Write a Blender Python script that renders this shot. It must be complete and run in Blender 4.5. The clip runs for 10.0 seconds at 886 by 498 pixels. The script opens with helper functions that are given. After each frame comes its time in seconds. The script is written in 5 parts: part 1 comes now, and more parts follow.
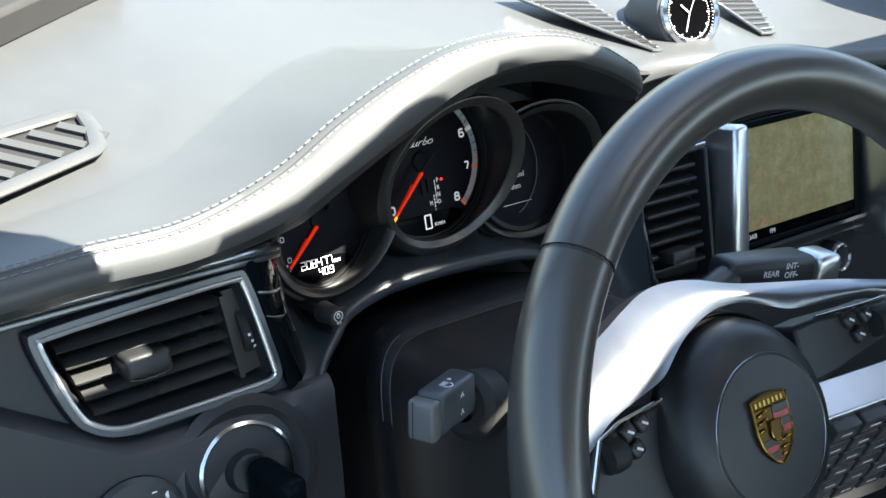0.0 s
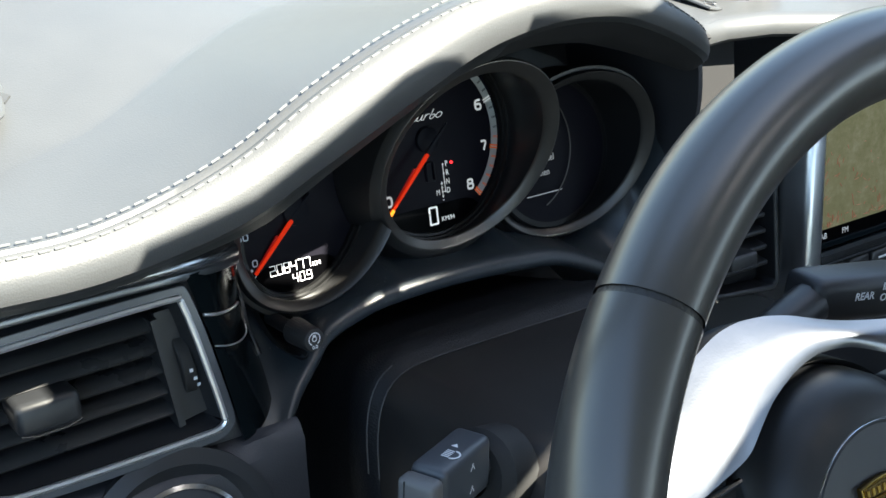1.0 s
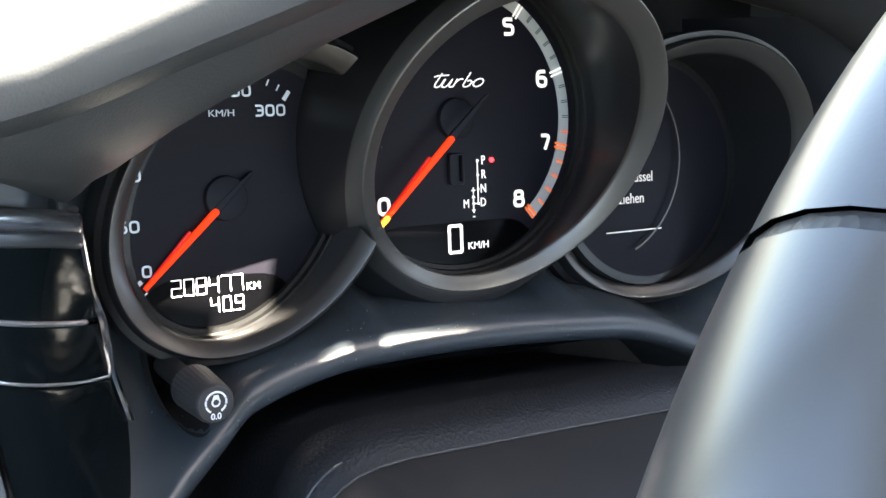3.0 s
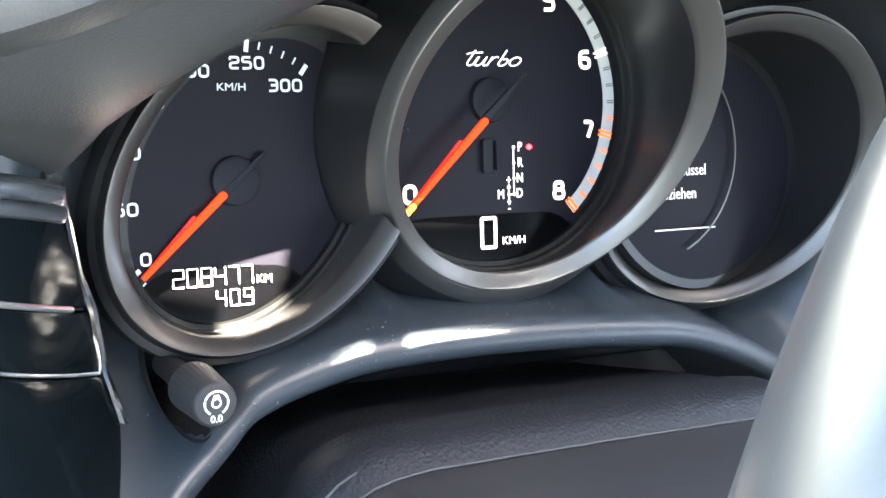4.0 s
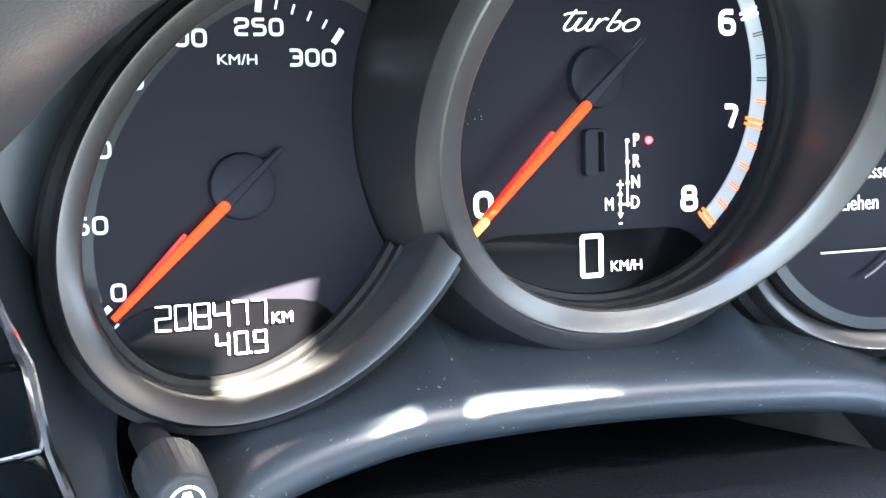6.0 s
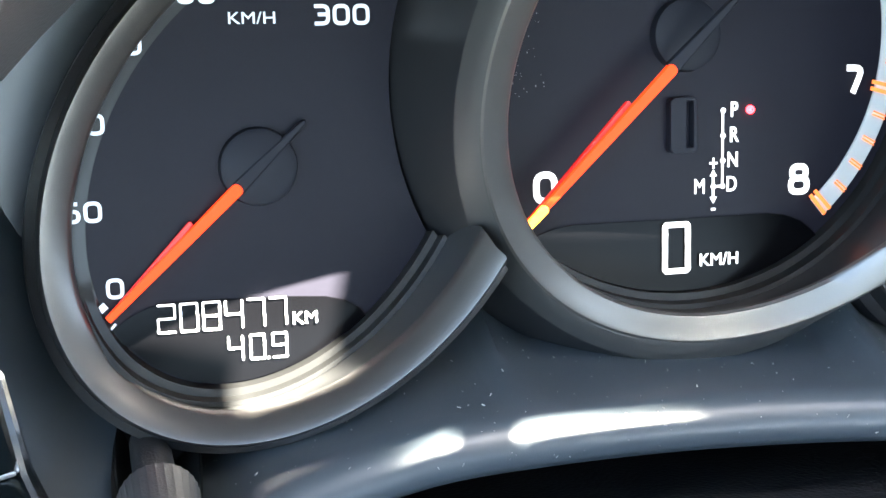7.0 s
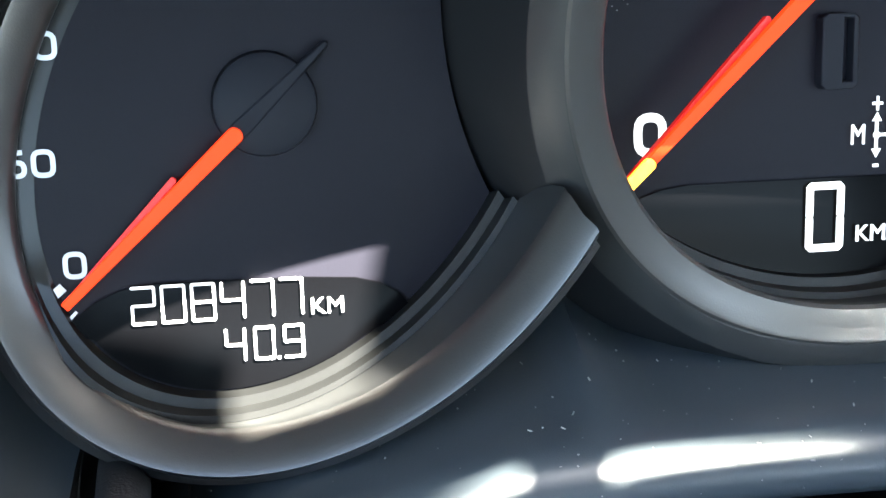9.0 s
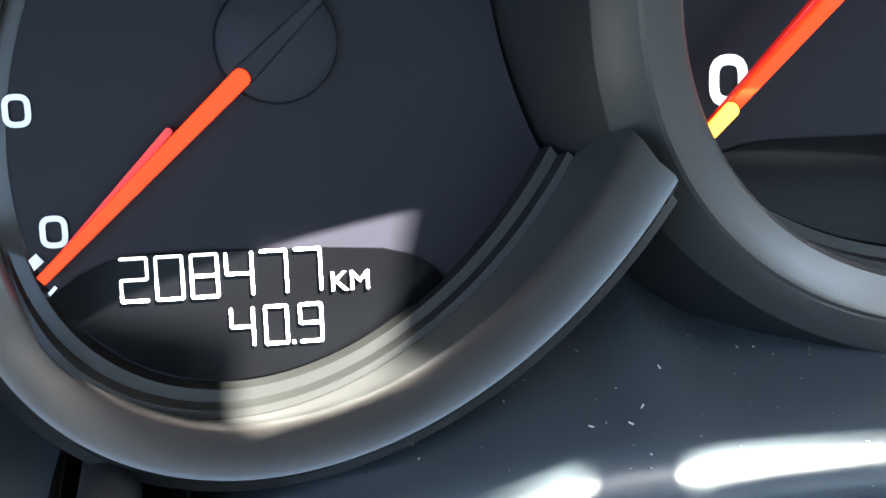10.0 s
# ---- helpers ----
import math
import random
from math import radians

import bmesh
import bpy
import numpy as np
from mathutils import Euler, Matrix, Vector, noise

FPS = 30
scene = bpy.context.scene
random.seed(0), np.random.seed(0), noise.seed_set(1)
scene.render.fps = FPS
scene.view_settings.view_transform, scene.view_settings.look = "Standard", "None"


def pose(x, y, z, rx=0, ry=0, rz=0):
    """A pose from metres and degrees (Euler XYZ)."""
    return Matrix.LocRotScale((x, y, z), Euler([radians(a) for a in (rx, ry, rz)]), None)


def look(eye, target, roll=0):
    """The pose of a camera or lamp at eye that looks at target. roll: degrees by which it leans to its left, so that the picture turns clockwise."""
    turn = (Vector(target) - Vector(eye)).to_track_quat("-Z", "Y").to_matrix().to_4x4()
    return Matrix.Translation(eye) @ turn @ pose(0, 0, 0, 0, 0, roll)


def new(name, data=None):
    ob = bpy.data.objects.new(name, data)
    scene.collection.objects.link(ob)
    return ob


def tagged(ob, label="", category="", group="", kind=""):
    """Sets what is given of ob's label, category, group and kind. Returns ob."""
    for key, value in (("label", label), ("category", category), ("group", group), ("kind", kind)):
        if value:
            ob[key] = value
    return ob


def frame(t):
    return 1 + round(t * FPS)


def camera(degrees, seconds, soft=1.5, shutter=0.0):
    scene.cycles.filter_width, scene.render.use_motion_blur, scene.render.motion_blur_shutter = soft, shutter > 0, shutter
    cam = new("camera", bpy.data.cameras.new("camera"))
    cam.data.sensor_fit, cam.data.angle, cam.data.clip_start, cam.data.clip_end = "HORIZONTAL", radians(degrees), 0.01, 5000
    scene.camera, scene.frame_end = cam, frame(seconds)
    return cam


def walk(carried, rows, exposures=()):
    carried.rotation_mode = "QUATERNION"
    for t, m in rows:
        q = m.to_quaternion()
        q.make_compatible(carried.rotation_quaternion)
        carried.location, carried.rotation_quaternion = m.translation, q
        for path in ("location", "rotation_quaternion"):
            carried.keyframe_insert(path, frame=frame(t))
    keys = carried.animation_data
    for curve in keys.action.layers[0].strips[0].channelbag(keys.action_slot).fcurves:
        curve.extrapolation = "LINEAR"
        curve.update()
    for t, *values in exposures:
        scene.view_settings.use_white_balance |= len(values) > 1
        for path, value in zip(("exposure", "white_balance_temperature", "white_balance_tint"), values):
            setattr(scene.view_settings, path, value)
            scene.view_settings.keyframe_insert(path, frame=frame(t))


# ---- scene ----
cam = camera(42.00, 10.0)
PATH = [
    (0, (-0.3965, -0.5274, 1.2695), (-0.1244, -0.1896, 1.0208), 6.61),
    (0.5, (-0.3732, -0.4728, 1.2322), (-0.0889, -0.1420, 0.9879), 7.48),
    (1, (-0.3125, -0.4156, 1.2145), (-0.0460, -0.0856, 0.9499), 8.34),
    (1.5, (-0.2955, -0.3580, 1.1670), (-0.0125, -0.0381, 0.9146), 10.79),
    (2, (-0.2438, -0.3265, 1.1433), (0.0182, 0.0058, 0.8856), 11.88),
    (3.5, (-0.1757, -0.2913, 1.0608), (0.0597, 0.0967, 0.8509), 10.31),
    (4, (-0.1671, -0.2811, 1.0571), (0.0592, 0.1105, 0.8439), 10.28),
    (4.5, (-0.1557, -0.2729, 1.0480), (0.0585, 0.1283, 0.8403), 9.18),
    (5, (-0.1485, -0.2508, 1.0432), (0.0640, 0.1486, 0.8301), 9.68),
    (5.5, (-0.1353, -0.2319, 1.0366), (0.0639, 0.1721, 0.8195), 9.13),
    (7, (-0.0915, -0.1862, 1.0248), (0.0214, 0.2277, 0.7681), 5.06),
    (7.5, (-0.0891, -0.1732, 1.0214), (0.0149, 0.2355, 0.7528), 4.87),
    (8, (-0.0854, -0.1641, 1.0112), (0.0094, 0.2508, 0.7487), 4.11),
    (8.5, (-0.0839, -0.1531, 1.0070), (0.0089, 0.2567, 0.7360), 4.31),
    (9, (-0.0790, -0.1440, 1.0001), (0.0006, 0.2662, 0.7255), 3.36),
    (9.5, (-0.0788, -0.1353, 0.9928), (-0.0006, 0.2739, 0.7163), 3.27),
    (10, (-0.0777, -0.1289, 0.9821), (-0.0082, 0.2888, 0.7162), 2.36),
]
EXPOSURES = [(0.0, 3.15, 7000, 4), (1.2, 3.05, 7000, 4), (2.2, 3.0, 7100, 5), (3.3, 5.3, 7600, 10), (4.5, 5.85, 7350, 9), (5.7, 6.1, 7050, 9), (7.5, 5.8, 7000, 3), (10.0, 5.3, 6700, 2)]
walk(cam, [(t, look(e, g, r)) for t, e, g, r in PATH], EXPOSURES)

# ---- light ----
world = bpy.data.worlds.new("sky")
scene.world = world
world.use_nodes = True
wn = world.node_tree.nodes
sky = wn.new("ShaderNodeTexSky")
sky.sky_type, sky.sun_disc = "NISHITA", False
sky.sun_elevation, sky.sun_rotation = radians(58), radians(138)
world.node_tree.links.new(sky.outputs[0], wn["Background"].inputs[0])
wn["Background"].inputs[1].default_value = 0.07
SUN_TO = Vector((0.355, -0.394, 0.848))
sun_data = bpy.data.lights.new("sun", "SUN")
sun_data.energy, sun_data.angle, sun_data.color = 5.0, radians(0.35), (1.0, 0.96, 0.9)
sun = new("sun", sun_data)
sun.matrix_world = look(SUN_TO * 10, (0, 0, 0))

# ---- frames of reference: the dials lean back by 20 degrees ----
TOP = 0.95
DIAL = pose(0, 0, TOP, -20, 0, 0)
FLAT = pose(0, 0, TOP)


# ---- materials ----
def material(name, color, rough=0.5, metal=0.0, bump=0.0, scale=300.0, vary=0.12, coat=0.0, glow=0.0, spec=0.5, cells=False, aniso=0.0, blotch=40.0):
    m = bpy.data.materials.new(name)
    m.use_nodes = True
    nt = m.node_tree
    b = nt.nodes["Principled BSDF"]
    b.inputs["Roughness"].default_value = rough
    b.inputs["Metallic"].default_value = metal
    b.inputs["Coat Weight"].default_value = coat
    b.inputs["Specular IOR Level"].default_value = spec
    b.inputs["Anisotropic"].default_value = aniso
    tc = nt.nodes.new("ShaderNodeTexCoord")
    big = nt.nodes.new("ShaderNodeTexNoise")
    big.inputs["Scale"].default_value = blotch
    big.inputs["Detail"].default_value = 5
    nt.links.new(tc.outputs["Object"], big.inputs["Vector"])
    ramp = nt.nodes.new("ShaderNodeMapRange")
    ramp.inputs["To Min"].default_value, ramp.inputs["To Max"].default_value = 1 - vary, 1 + vary
    nt.links.new(big.outputs["Fac"], ramp.inputs["Value"])
    mul = nt.nodes.new("ShaderNodeVectorMath")
    mul.operation = "SCALE"
    mul.inputs[0].default_value = color
    nt.links.new(ramp.outputs[0], mul.inputs["Scale"])
    nt.links.new(mul.outputs[0], b.inputs["Base Color"])
    rr = nt.nodes.new("ShaderNodeMapRange")
    rr.inputs["To Min"].default_value, rr.inputs["To Max"].default_value = rough * (1 - vary), min(1, rough * (1 + vary))
    nt.links.new(big.outputs["Fac"], rr.inputs["Value"])
    nt.links.new(rr.outputs[0], b.inputs["Roughness"])
    if bump:
        fine = nt.nodes.new("ShaderNodeTexVoronoi" if cells else "ShaderNodeTexNoise")
        fine.inputs["Scale"].default_value = scale
        nt.links.new(tc.outputs["Object"], fine.inputs["Vector"])
        bn = nt.nodes.new("ShaderNodeBump")
        bn.inputs["Strength"].default_value = bump
        bn.inputs["Distance"].default_value = 0.0004
        nt.links.new(fine.outputs[0], bn.inputs["Height"])
        nt.links.new(bn.outputs[0], b.inputs["Normal"])
    if glow:
        b.inputs["Emission Color"].default_value = (*color, 1)
        b.inputs["Emission Strength"].default_value = glow
    return m


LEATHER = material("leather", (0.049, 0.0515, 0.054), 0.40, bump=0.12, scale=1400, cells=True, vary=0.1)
LEATHER_LOW = material("leather_lower", (0.027, 0.028, 0.033), 0.5, bump=0.15, scale=1400, cells=True)
RIM_LEATHER = material("wheel_leather", (0.042, 0.041, 0.040), 0.30, bump=0.012, scale=1800, cells=True, spec=0.9)
GAITER = material("gaiter_leather", (0.010, 0.0105, 0.012), 0.5, bump=0.45, scale=900, cells=True, spec=0.22)
SHROUD = material("shroud_plastic", (0.029, 0.027, 0.026), 0.42, bump=0.06, scale=2600, spec=0.45)
GRIP = material("perforated_leather", (0.02, 0.02, 0.021), 0.5, bump=0.6, scale=700, cells=True)
PLASTIC = material("soft_plastic", (0.018, 0.019, 0.021), 0.42, bump=0.10, scale=2600)
FASCIA = material("satin_fascia", (0.036, 0.045, 0.053), 0.34, bump=0.05, scale=4000)
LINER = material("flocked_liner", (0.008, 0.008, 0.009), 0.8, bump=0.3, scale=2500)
SLAT = material("vent_slat", (0.034, 0.034, 0.034), 0.28, bump=0.05, scale=2600)
# teal tint in the base stands for reflections; specular is nearly off
PIANO = material("piano_black", (0.004, 0.0065, 0.0080), 0.12, spec=0.02, coat=0.0, vary=0.1)
DIAL_FACE = material("dial_black", (0.0085, 0.0080, 0.0118), 0.42, spec=0.08, bump=0.05, scale=5000)
# one black wall plastic in two tones: shaded dials, then the sunlit speedometer
WALL_SHADED = material("dial_wall_shaded", (0.013, 0.013, 0.014), 0.34, spec=0.25)
DIAL_WALL_LIT = material("dial_wall_lit", (0.030, 0.030, 0.030), 0.30, spec=0.4)
LCD = material("lcd_glass", (0.0013, 0.0013, 0.0016), 0.16, spec=0.035)
DIAL_STEP = material("dial_step", (0.010, 0.010, 0.010), 0.3, spec=0.3)
# the bezel metal made lighter, windscreen reflection put into its colour
BEVEL_LIT = material("bezel_lit", (0.125, 0.116, 0.108), 0.38, metal=0.75, bump=0.05, scale=4000)
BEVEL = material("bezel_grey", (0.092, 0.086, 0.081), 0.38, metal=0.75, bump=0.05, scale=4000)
RING_DARK = material("bezel_dark", (0.012, 0.012, 0.013), 0.4)
SHOULDER = material("tube_shoulder", (0.034, 0.033, 0.032), 0.45, bump=0.05, scale=4000)
# chrome of the vent line, also the painted highlights on the trim joints
CHROME_GLINT = material("chrome_and_glint", (0.85, 0.87, 0.9), 0.32, metal=0.9, vary=0.05)
EDGE_GREY = material("edge_grey", (0.06, 0.06, 0.06), 0.35, vary=0.2)
FRAME_DARK = material("dark_satin_frame", (0.095, 0.103, 0.120), 0.30, metal=0.6, vary=0.1)
STALK = material("stalk_plastic", (0.055, 0.061, 0.070), 0.36, bump=0.08, scale=2600)
STALK_CAP = material("stalk_cap", (0.12, 0.12, 0.12), 0.42, bump=0.08, scale=2600)
STRIP_METAL = material("strip_metal", (0.42, 0.44, 0.47), 0.24, metal=0.95, vary=0.08)
SATIN = material("satin_metal", (0.20, 0.21, 0.225), 0.3, metal=0.9, vary=0.1)
CHROME = material("satin_chrome", (0.62, 0.63, 0.65), 0.16, metal=1.0, vary=0.08)
SPOKE_METAL = material("spoke_aluminium", (0.20, 0.215, 0.245), 0.34, metal=1.0, bump=0.08, scale=900)
BRUSHED = material("brushed_aluminium", (0.66, 0.68, 0.71), 0.3, metal=1.0, bump=0.1, scale=900, aniso=0.4)
WHITE = material("dial_print", (0.7, 0.71, 0.73), 0.6, glow=0.05)
WHITE_DIM = material("speed_print", (0.42, 0.48, 0.56), 0.6, glow=0.02)
LCD_ON = material("lcd_segments", (0.95, 0.97, 1.0), 0.5, glow=0.05)
LCD_GREY = material("display_text", (0.6, 0.6, 0.62), 0.5, glow=0.03)
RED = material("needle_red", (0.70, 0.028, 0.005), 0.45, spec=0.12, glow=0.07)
RED_SHADED = material("needle_shaded_side", (0.42, 0.008, 0.006), 0.5, glow=0.03)
# emission stands for the sunlit pointer end; it is no lamp
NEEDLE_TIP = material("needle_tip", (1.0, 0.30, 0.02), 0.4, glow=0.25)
ORANGE = material("orange_print", (0.75, 0.14, 0.03), 0.5, glow=0.04)
LED = material("red_led", (1.0, 0.02, 0.03), 0.4, glow=0.5)
HUB = material("hub_black", (0.0115, 0.012, 0.016), 0.5, spec=0.09)
STRIP = material("scale_strip", (0.44, 0.44, 0.42), 0.5)
TICK_DARK = material("scale_tick", (0.05, 0.05, 0.05), 0.5)
THREAD = material("thread", (0.13, 0.135, 0.14), 0.7)
ICON = material("icon_print", (0.75, 0.76, 0.78), 0.6)
GOLD = material("gold", (0.42, 0.26, 0.06), 0.28, metal=1.0)
BRONZE = material("dark_gold", (0.10, 0.062, 0.018), 0.4, metal=0.9)
CREST_DARK = material("enamel_black", (0.015, 0.012, 0.01), 0.3)
CREST_RED = material("crest_red", (0.30, 0.010, 0.012), 0.25, coat=1.0)
ROAD_RED = material("map_red", (0.34, 0.09, 0.05), 0.5, glow=0.03)
KEY_GREY = material("key_grey", (0.05, 0.053, 0.058), 0.4)
KNOB = material("ribbed_knob", (0.030, 0.030, 0.031), 0.55, bump=0.2, scale=2500)
RUBBER = material("rubber", (0.012, 0.012, 0.012), 0.7, bump=0.3, scale=2000)
# grey of the unseen roof sheet that masks the sun
PAINT = material("headliner", (0.25, 0.25, 0.25), 0.85, bump=0.2, scale=900)
DUST = material("dust", (0.22, 0.22, 0.21), 0.9)
CARPET = material("carpet", (0.02, 0.02, 0.022), 0.95, bump=0.8, scale=700)


# ---- building helpers ----
BASE = {}


def thing(name, at, frame_of=DIAL, label="", category="", kind="", group=""):
    """An empty at a place in the given frame; its parts are meshes in that frame's coordinates."""
    ob = new(name)
    ob.empty_display_size = 0.02
    ob.matrix_world = frame_of @ Matrix.Translation(at)
    BASE[ob.name] = Vector(at)
    return tagged(ob, label, category, group, kind)


def part(name, bm, mat, parent, label="", smooth=True, bevel=0.0, seg=2):
    base = BASE[parent.name]
    bmesh.ops.translate(bm, verts=bm.verts, vec=-base)
    me = bpy.data.meshes.new(name)
    bmesh.ops.recalc_face_normals(bm, faces=bm.faces)
    if smooth:
        for fc in bm.faces:
            fc.smooth = True
        for e in bm.edges:
            if len(e.link_faces) == 2 and e.calc_face_angle(0) > 0.6:
                e.smooth = False
    bm.to_mesh(me)
    bm.free()
    for m in (mat if isinstance(mat, (list, tuple)) else [mat]):
        me.materials.append(m)
    ob = new(name, me)
    ob.parent = parent
    BASE[ob.name] = base
    if bevel:
        md = ob.modifiers.new("bevel", "BEVEL")
        md.width, md.segments, md.limit_method, md.angle_limit = bevel, seg, "ANGLE", radians(35)
        md.harden_normals = False
    if label:
        tagged(ob, label)
    return ob


def grid(rows, closed=False, thick=0.0):
    """A sheet from rows of points."""
    bm = bmesh.new()
    vs = [[bm.verts.new(p) for p in r] for r in rows]
    for a, b in zip(vs, vs[1:]):
        n = len(a)
        for i in range(n if closed else n - 1):
            j = (i + 1) % n
            try:
                bm.faces.new((a[i], a[j], b[j], b[i]))
            except ValueError:
                pass
    return bm


def plate(outline, y, depth, holes=(), bm=None, bulge=None):
    """A slab in the x-z plane whose front is at y and whose back is at y + depth, with holes through it."""
    bm = bm or bmesh.new()
    old = set(bm.faces)
    edges, loops = [], []
    for ring in [outline, *holes]:
        vs = [bm.verts.new((p[0], y if bulge is None else y + bulge(*p), p[1])) for p in ring]
        loops.append(vs)
        for a, b in zip(vs, vs[1:] + vs[:1]):
            edges.append(bm.edges.new((a, b)))
    bmesh.ops.triangle_fill(bm, use_beauty=True, use_dissolve=False, edges=edges)
    front = [fc for fc in bm.faces if fc not in old]
    pairs = {}
    for vs in loops:
        for v in vs:
            pairs[v] = bm.verts.new((v.co.x, v.co.y + depth, v.co.z))
    for fc in front:
        try:
            bm.faces.new([pairs[v] for v in reversed(fc.verts)])
        except (ValueError, KeyError):
            pass
    for vs in loops:
        for a, b in zip(vs, vs[1:] + vs[:1]):
            bm.faces.new((a, b, pairs[b], pairs[a]))
    return bm


def box(c, s, m=None, bm=None):
    bm = bm or bmesh.new()
    mat4 = Matrix.Translation(c) @ (m or Matrix()) @ Matrix.Diagonal((*s, 1))
    bmesh.ops.create_cube(bm, size=1, matrix=mat4)
    return bm


def soft_box(c, s, r, m=None, seg=3):
    bm = box((0, 0, 0), s)
    bmesh.ops.bevel(bm, geom=list(bm.edges), offset=r, segments=seg, profile=0.5, affect="EDGES")
    bmesh.ops.transform(bm, matrix=Matrix.Translation(c) @ (m or Matrix()), verts=bm.verts)
    return bm


def tube(points, radius, n=10, closed=False, flat=1.0, bm=None):
    """A round bar along points; radius may be a list."""
    pts = [Vector(p) for p in points]
    rows = []
    k = len(pts)
    up = Vector((0, 0, 1))
    for i, p in enumerate(pts):
        a = pts[i - 1] if (i or closed) else p
        b = pts[(i + 1) % k] if (i < k - 1 or closed) else p
        d = (b - a).normalized()
        s = d.cross(up)
        if s.length < 1e-4:
            s = d.cross(Vector((0, 1, 0)))
        s.normalize()
        w = s.cross(d)
        r = radius[i] if isinstance(radius, (list, tuple)) else radius
        rows.append([p + (s * math.cos(t) + w * math.sin(t) * flat) * r for t in np.linspace(0, 2 * math.pi, n, endpoint=False)])
    if closed:
        rows.append(rows[0])
    g = grid(rows, closed=True)
    if closed:
        bmesh.ops.remove_doubles(g, verts=g.verts, dist=1e-7)
    else:
        for ring in (rows[0], rows[-1]):
            g.verts.ensure_lookup_table()
        n_v = len(g.verts)
        g.verts.ensure_lookup_table()
        g.faces.new([g.verts[i] for i in range(n)])
        g.faces.new([g.verts[n_v - n + i] for i in range(n)])
    if bm is not None:
        me = bpy.data.meshes.new("temp")
        g.to_mesh(me)
        g.free()
        bm.from_mesh(me)
        bpy.data.meshes.remove(me)
        return bm
    return g


def lathe(c, axis, profile, n=32, m=None):
    """A turned body: profile of (radius, distance along axis)."""
    ax = Vector(axis).normalized()
    s = ax.orthogonal().normalized()
    w = ax.cross(s)
    rows = [[Vector(c) + ax * h + (s * math.cos(t) + w * math.sin(t)) * r for t in np.linspace(0, 2 * math.pi, n, endpoint=False)] for r, h in profile]
    bm = grid(rows, closed=True)
    bmesh.ops.remove_doubles(bm, verts=bm.verts, dist=1e-7)
    return bm


def text_mesh(body, size, place, align="CENTER", lean=0.0, depth=0.0001, spread=1.0, wide=1.0, bold=0.0):
    """Lettering as a mesh; place maps the letters' x-y plane into the frame."""
    cu = bpy.data.curves.new("lettering", "FONT")
    cu.body, cu.size, cu.align_x, cu.align_y, cu.shear, cu.extrude, cu.space_character = body, size, align, "CENTER", lean, depth, spread
    cu.offset = bold
    cu.resolution_u = 3
    ob = bpy.data.objects.new("lettering", cu)
    scene.collection.objects.link(ob)
    bpy.context.view_layer.update()
    me = bpy.data.meshes.new_from_object(ob)
    bm = bmesh.new()
    bm.from_mesh(me)
    bpy.data.objects.remove(ob)
    bpy.data.meshes.remove(me)
    bmesh.ops.transform(bm, matrix=place @ Matrix.Diagonal((wide, 1, 1, 1)), verts=bm.verts)
    return bm


def facing(x, y, z, turn=0.0):
    """Lettering that faces the viewer of the dials."""
    return Matrix.Translation((x, y, z)) @ pose(0, 0, 0, 90, 0, 0) @ pose(0, 0, 0, 0, 0, turn)


def ribbon(points, width, place, closed=False, bm=None, lift=0.0):
    """A flat stroke along points of the x-y plane."""
    bm = bm or bmesh.new()
    pts = [Vector((p[0], p[1])) for p in points]
    n = len(pts)
    left, right = [], []
    for i, p in enumerate(pts):
        a = pts[i - 1] if (i or closed) else None
        b = pts[(i + 1) % n] if (i < n - 1 or closed) else None
        da = (p - a).normalized() if a is not None else None
        db = (b - p).normalized() if b is not None else None
        d = (da + db).normalized() if (da is not None and db is not None) else (da or db)
        nv = Vector((-d.y, d.x))
        m = width / 2
        if da is not None and db is not None:
            m = m / max(0.5, nv.dot(Vector((-da.y, da.x))))
        left.append(bm.verts.new(place @ Vector((*(p + nv * m), lift))))
        right.append(bm.verts.new(place @ Vector((*(p - nv * m), lift))))
    for i in range(n if closed else n - 1):
        j = (i + 1) % n
        bm.faces.new((left[i], right[i], right[j], left[j]))
    return bm


def rounded(points, r, closed=False):
    """The points with their corners rounded."""
    pts = [Vector(p) for p in points]
    n, out = len(pts), []
    for i, p in enumerate(pts):
        if not closed and i in (0, n - 1):
            out.append(p)
            continue
        a, b = pts[i - 1], pts[(i + 1) % n]
        u, v = (a - p), (b - p)
        k = min(r, u.length * 0.49, v.length * 0.49)
        s, e = p + u.normalized() * k, p + v.normalized() * k
        for t in (0, 0.25, 0.5, 0.75, 1):
            out.append((1 - t) ** 2 * s + 2 * t * (1 - t) * p + t * t * e)
    return out


FIGURES = {  # squarish figures: strokes in a box one wide and one high, and whether they close
    "0": [([(0, 0), (1, 0), (1, 1), (0, 1)], 1)], "1": [([(0.2, 0.8), (0.62, 1), (0.62, 0)], 0)], "2": [([(0, 0.74), (0, 1), (1, 1), (1, 0.52), (0, 0.46), (0, 0), (1, 0)], 0)],
    "3": [([(0, 1), (1, 1), (1, 0), (0, 0)], 0), ([(0.25, 0.52), (0.93, 0.52)], 0)], "4": [([(0.74, 0), (0.74, 1), (0, 0.28), (1, 0.28)], 0)],
    "5": [([(0.96, 1), (0, 1), (0, 0.58), (1, 0.58), (1, 0), (0, 0)], 0)], "6": [([(0.95, 1), (0, 1), (0, 0), (1, 0), (1, 0.58), (0.07, 0.58)], 0)],
    "7": [([(0, 1), (1, 1), (0.4, 0)], 0)], "8": [([(0.08, 0.54), (0.92, 0.54), (0.92, 1), (0.08, 1)], 1), ([(0, 0), (1, 0), (1, 0.54), (0, 0.54)], 1)]}


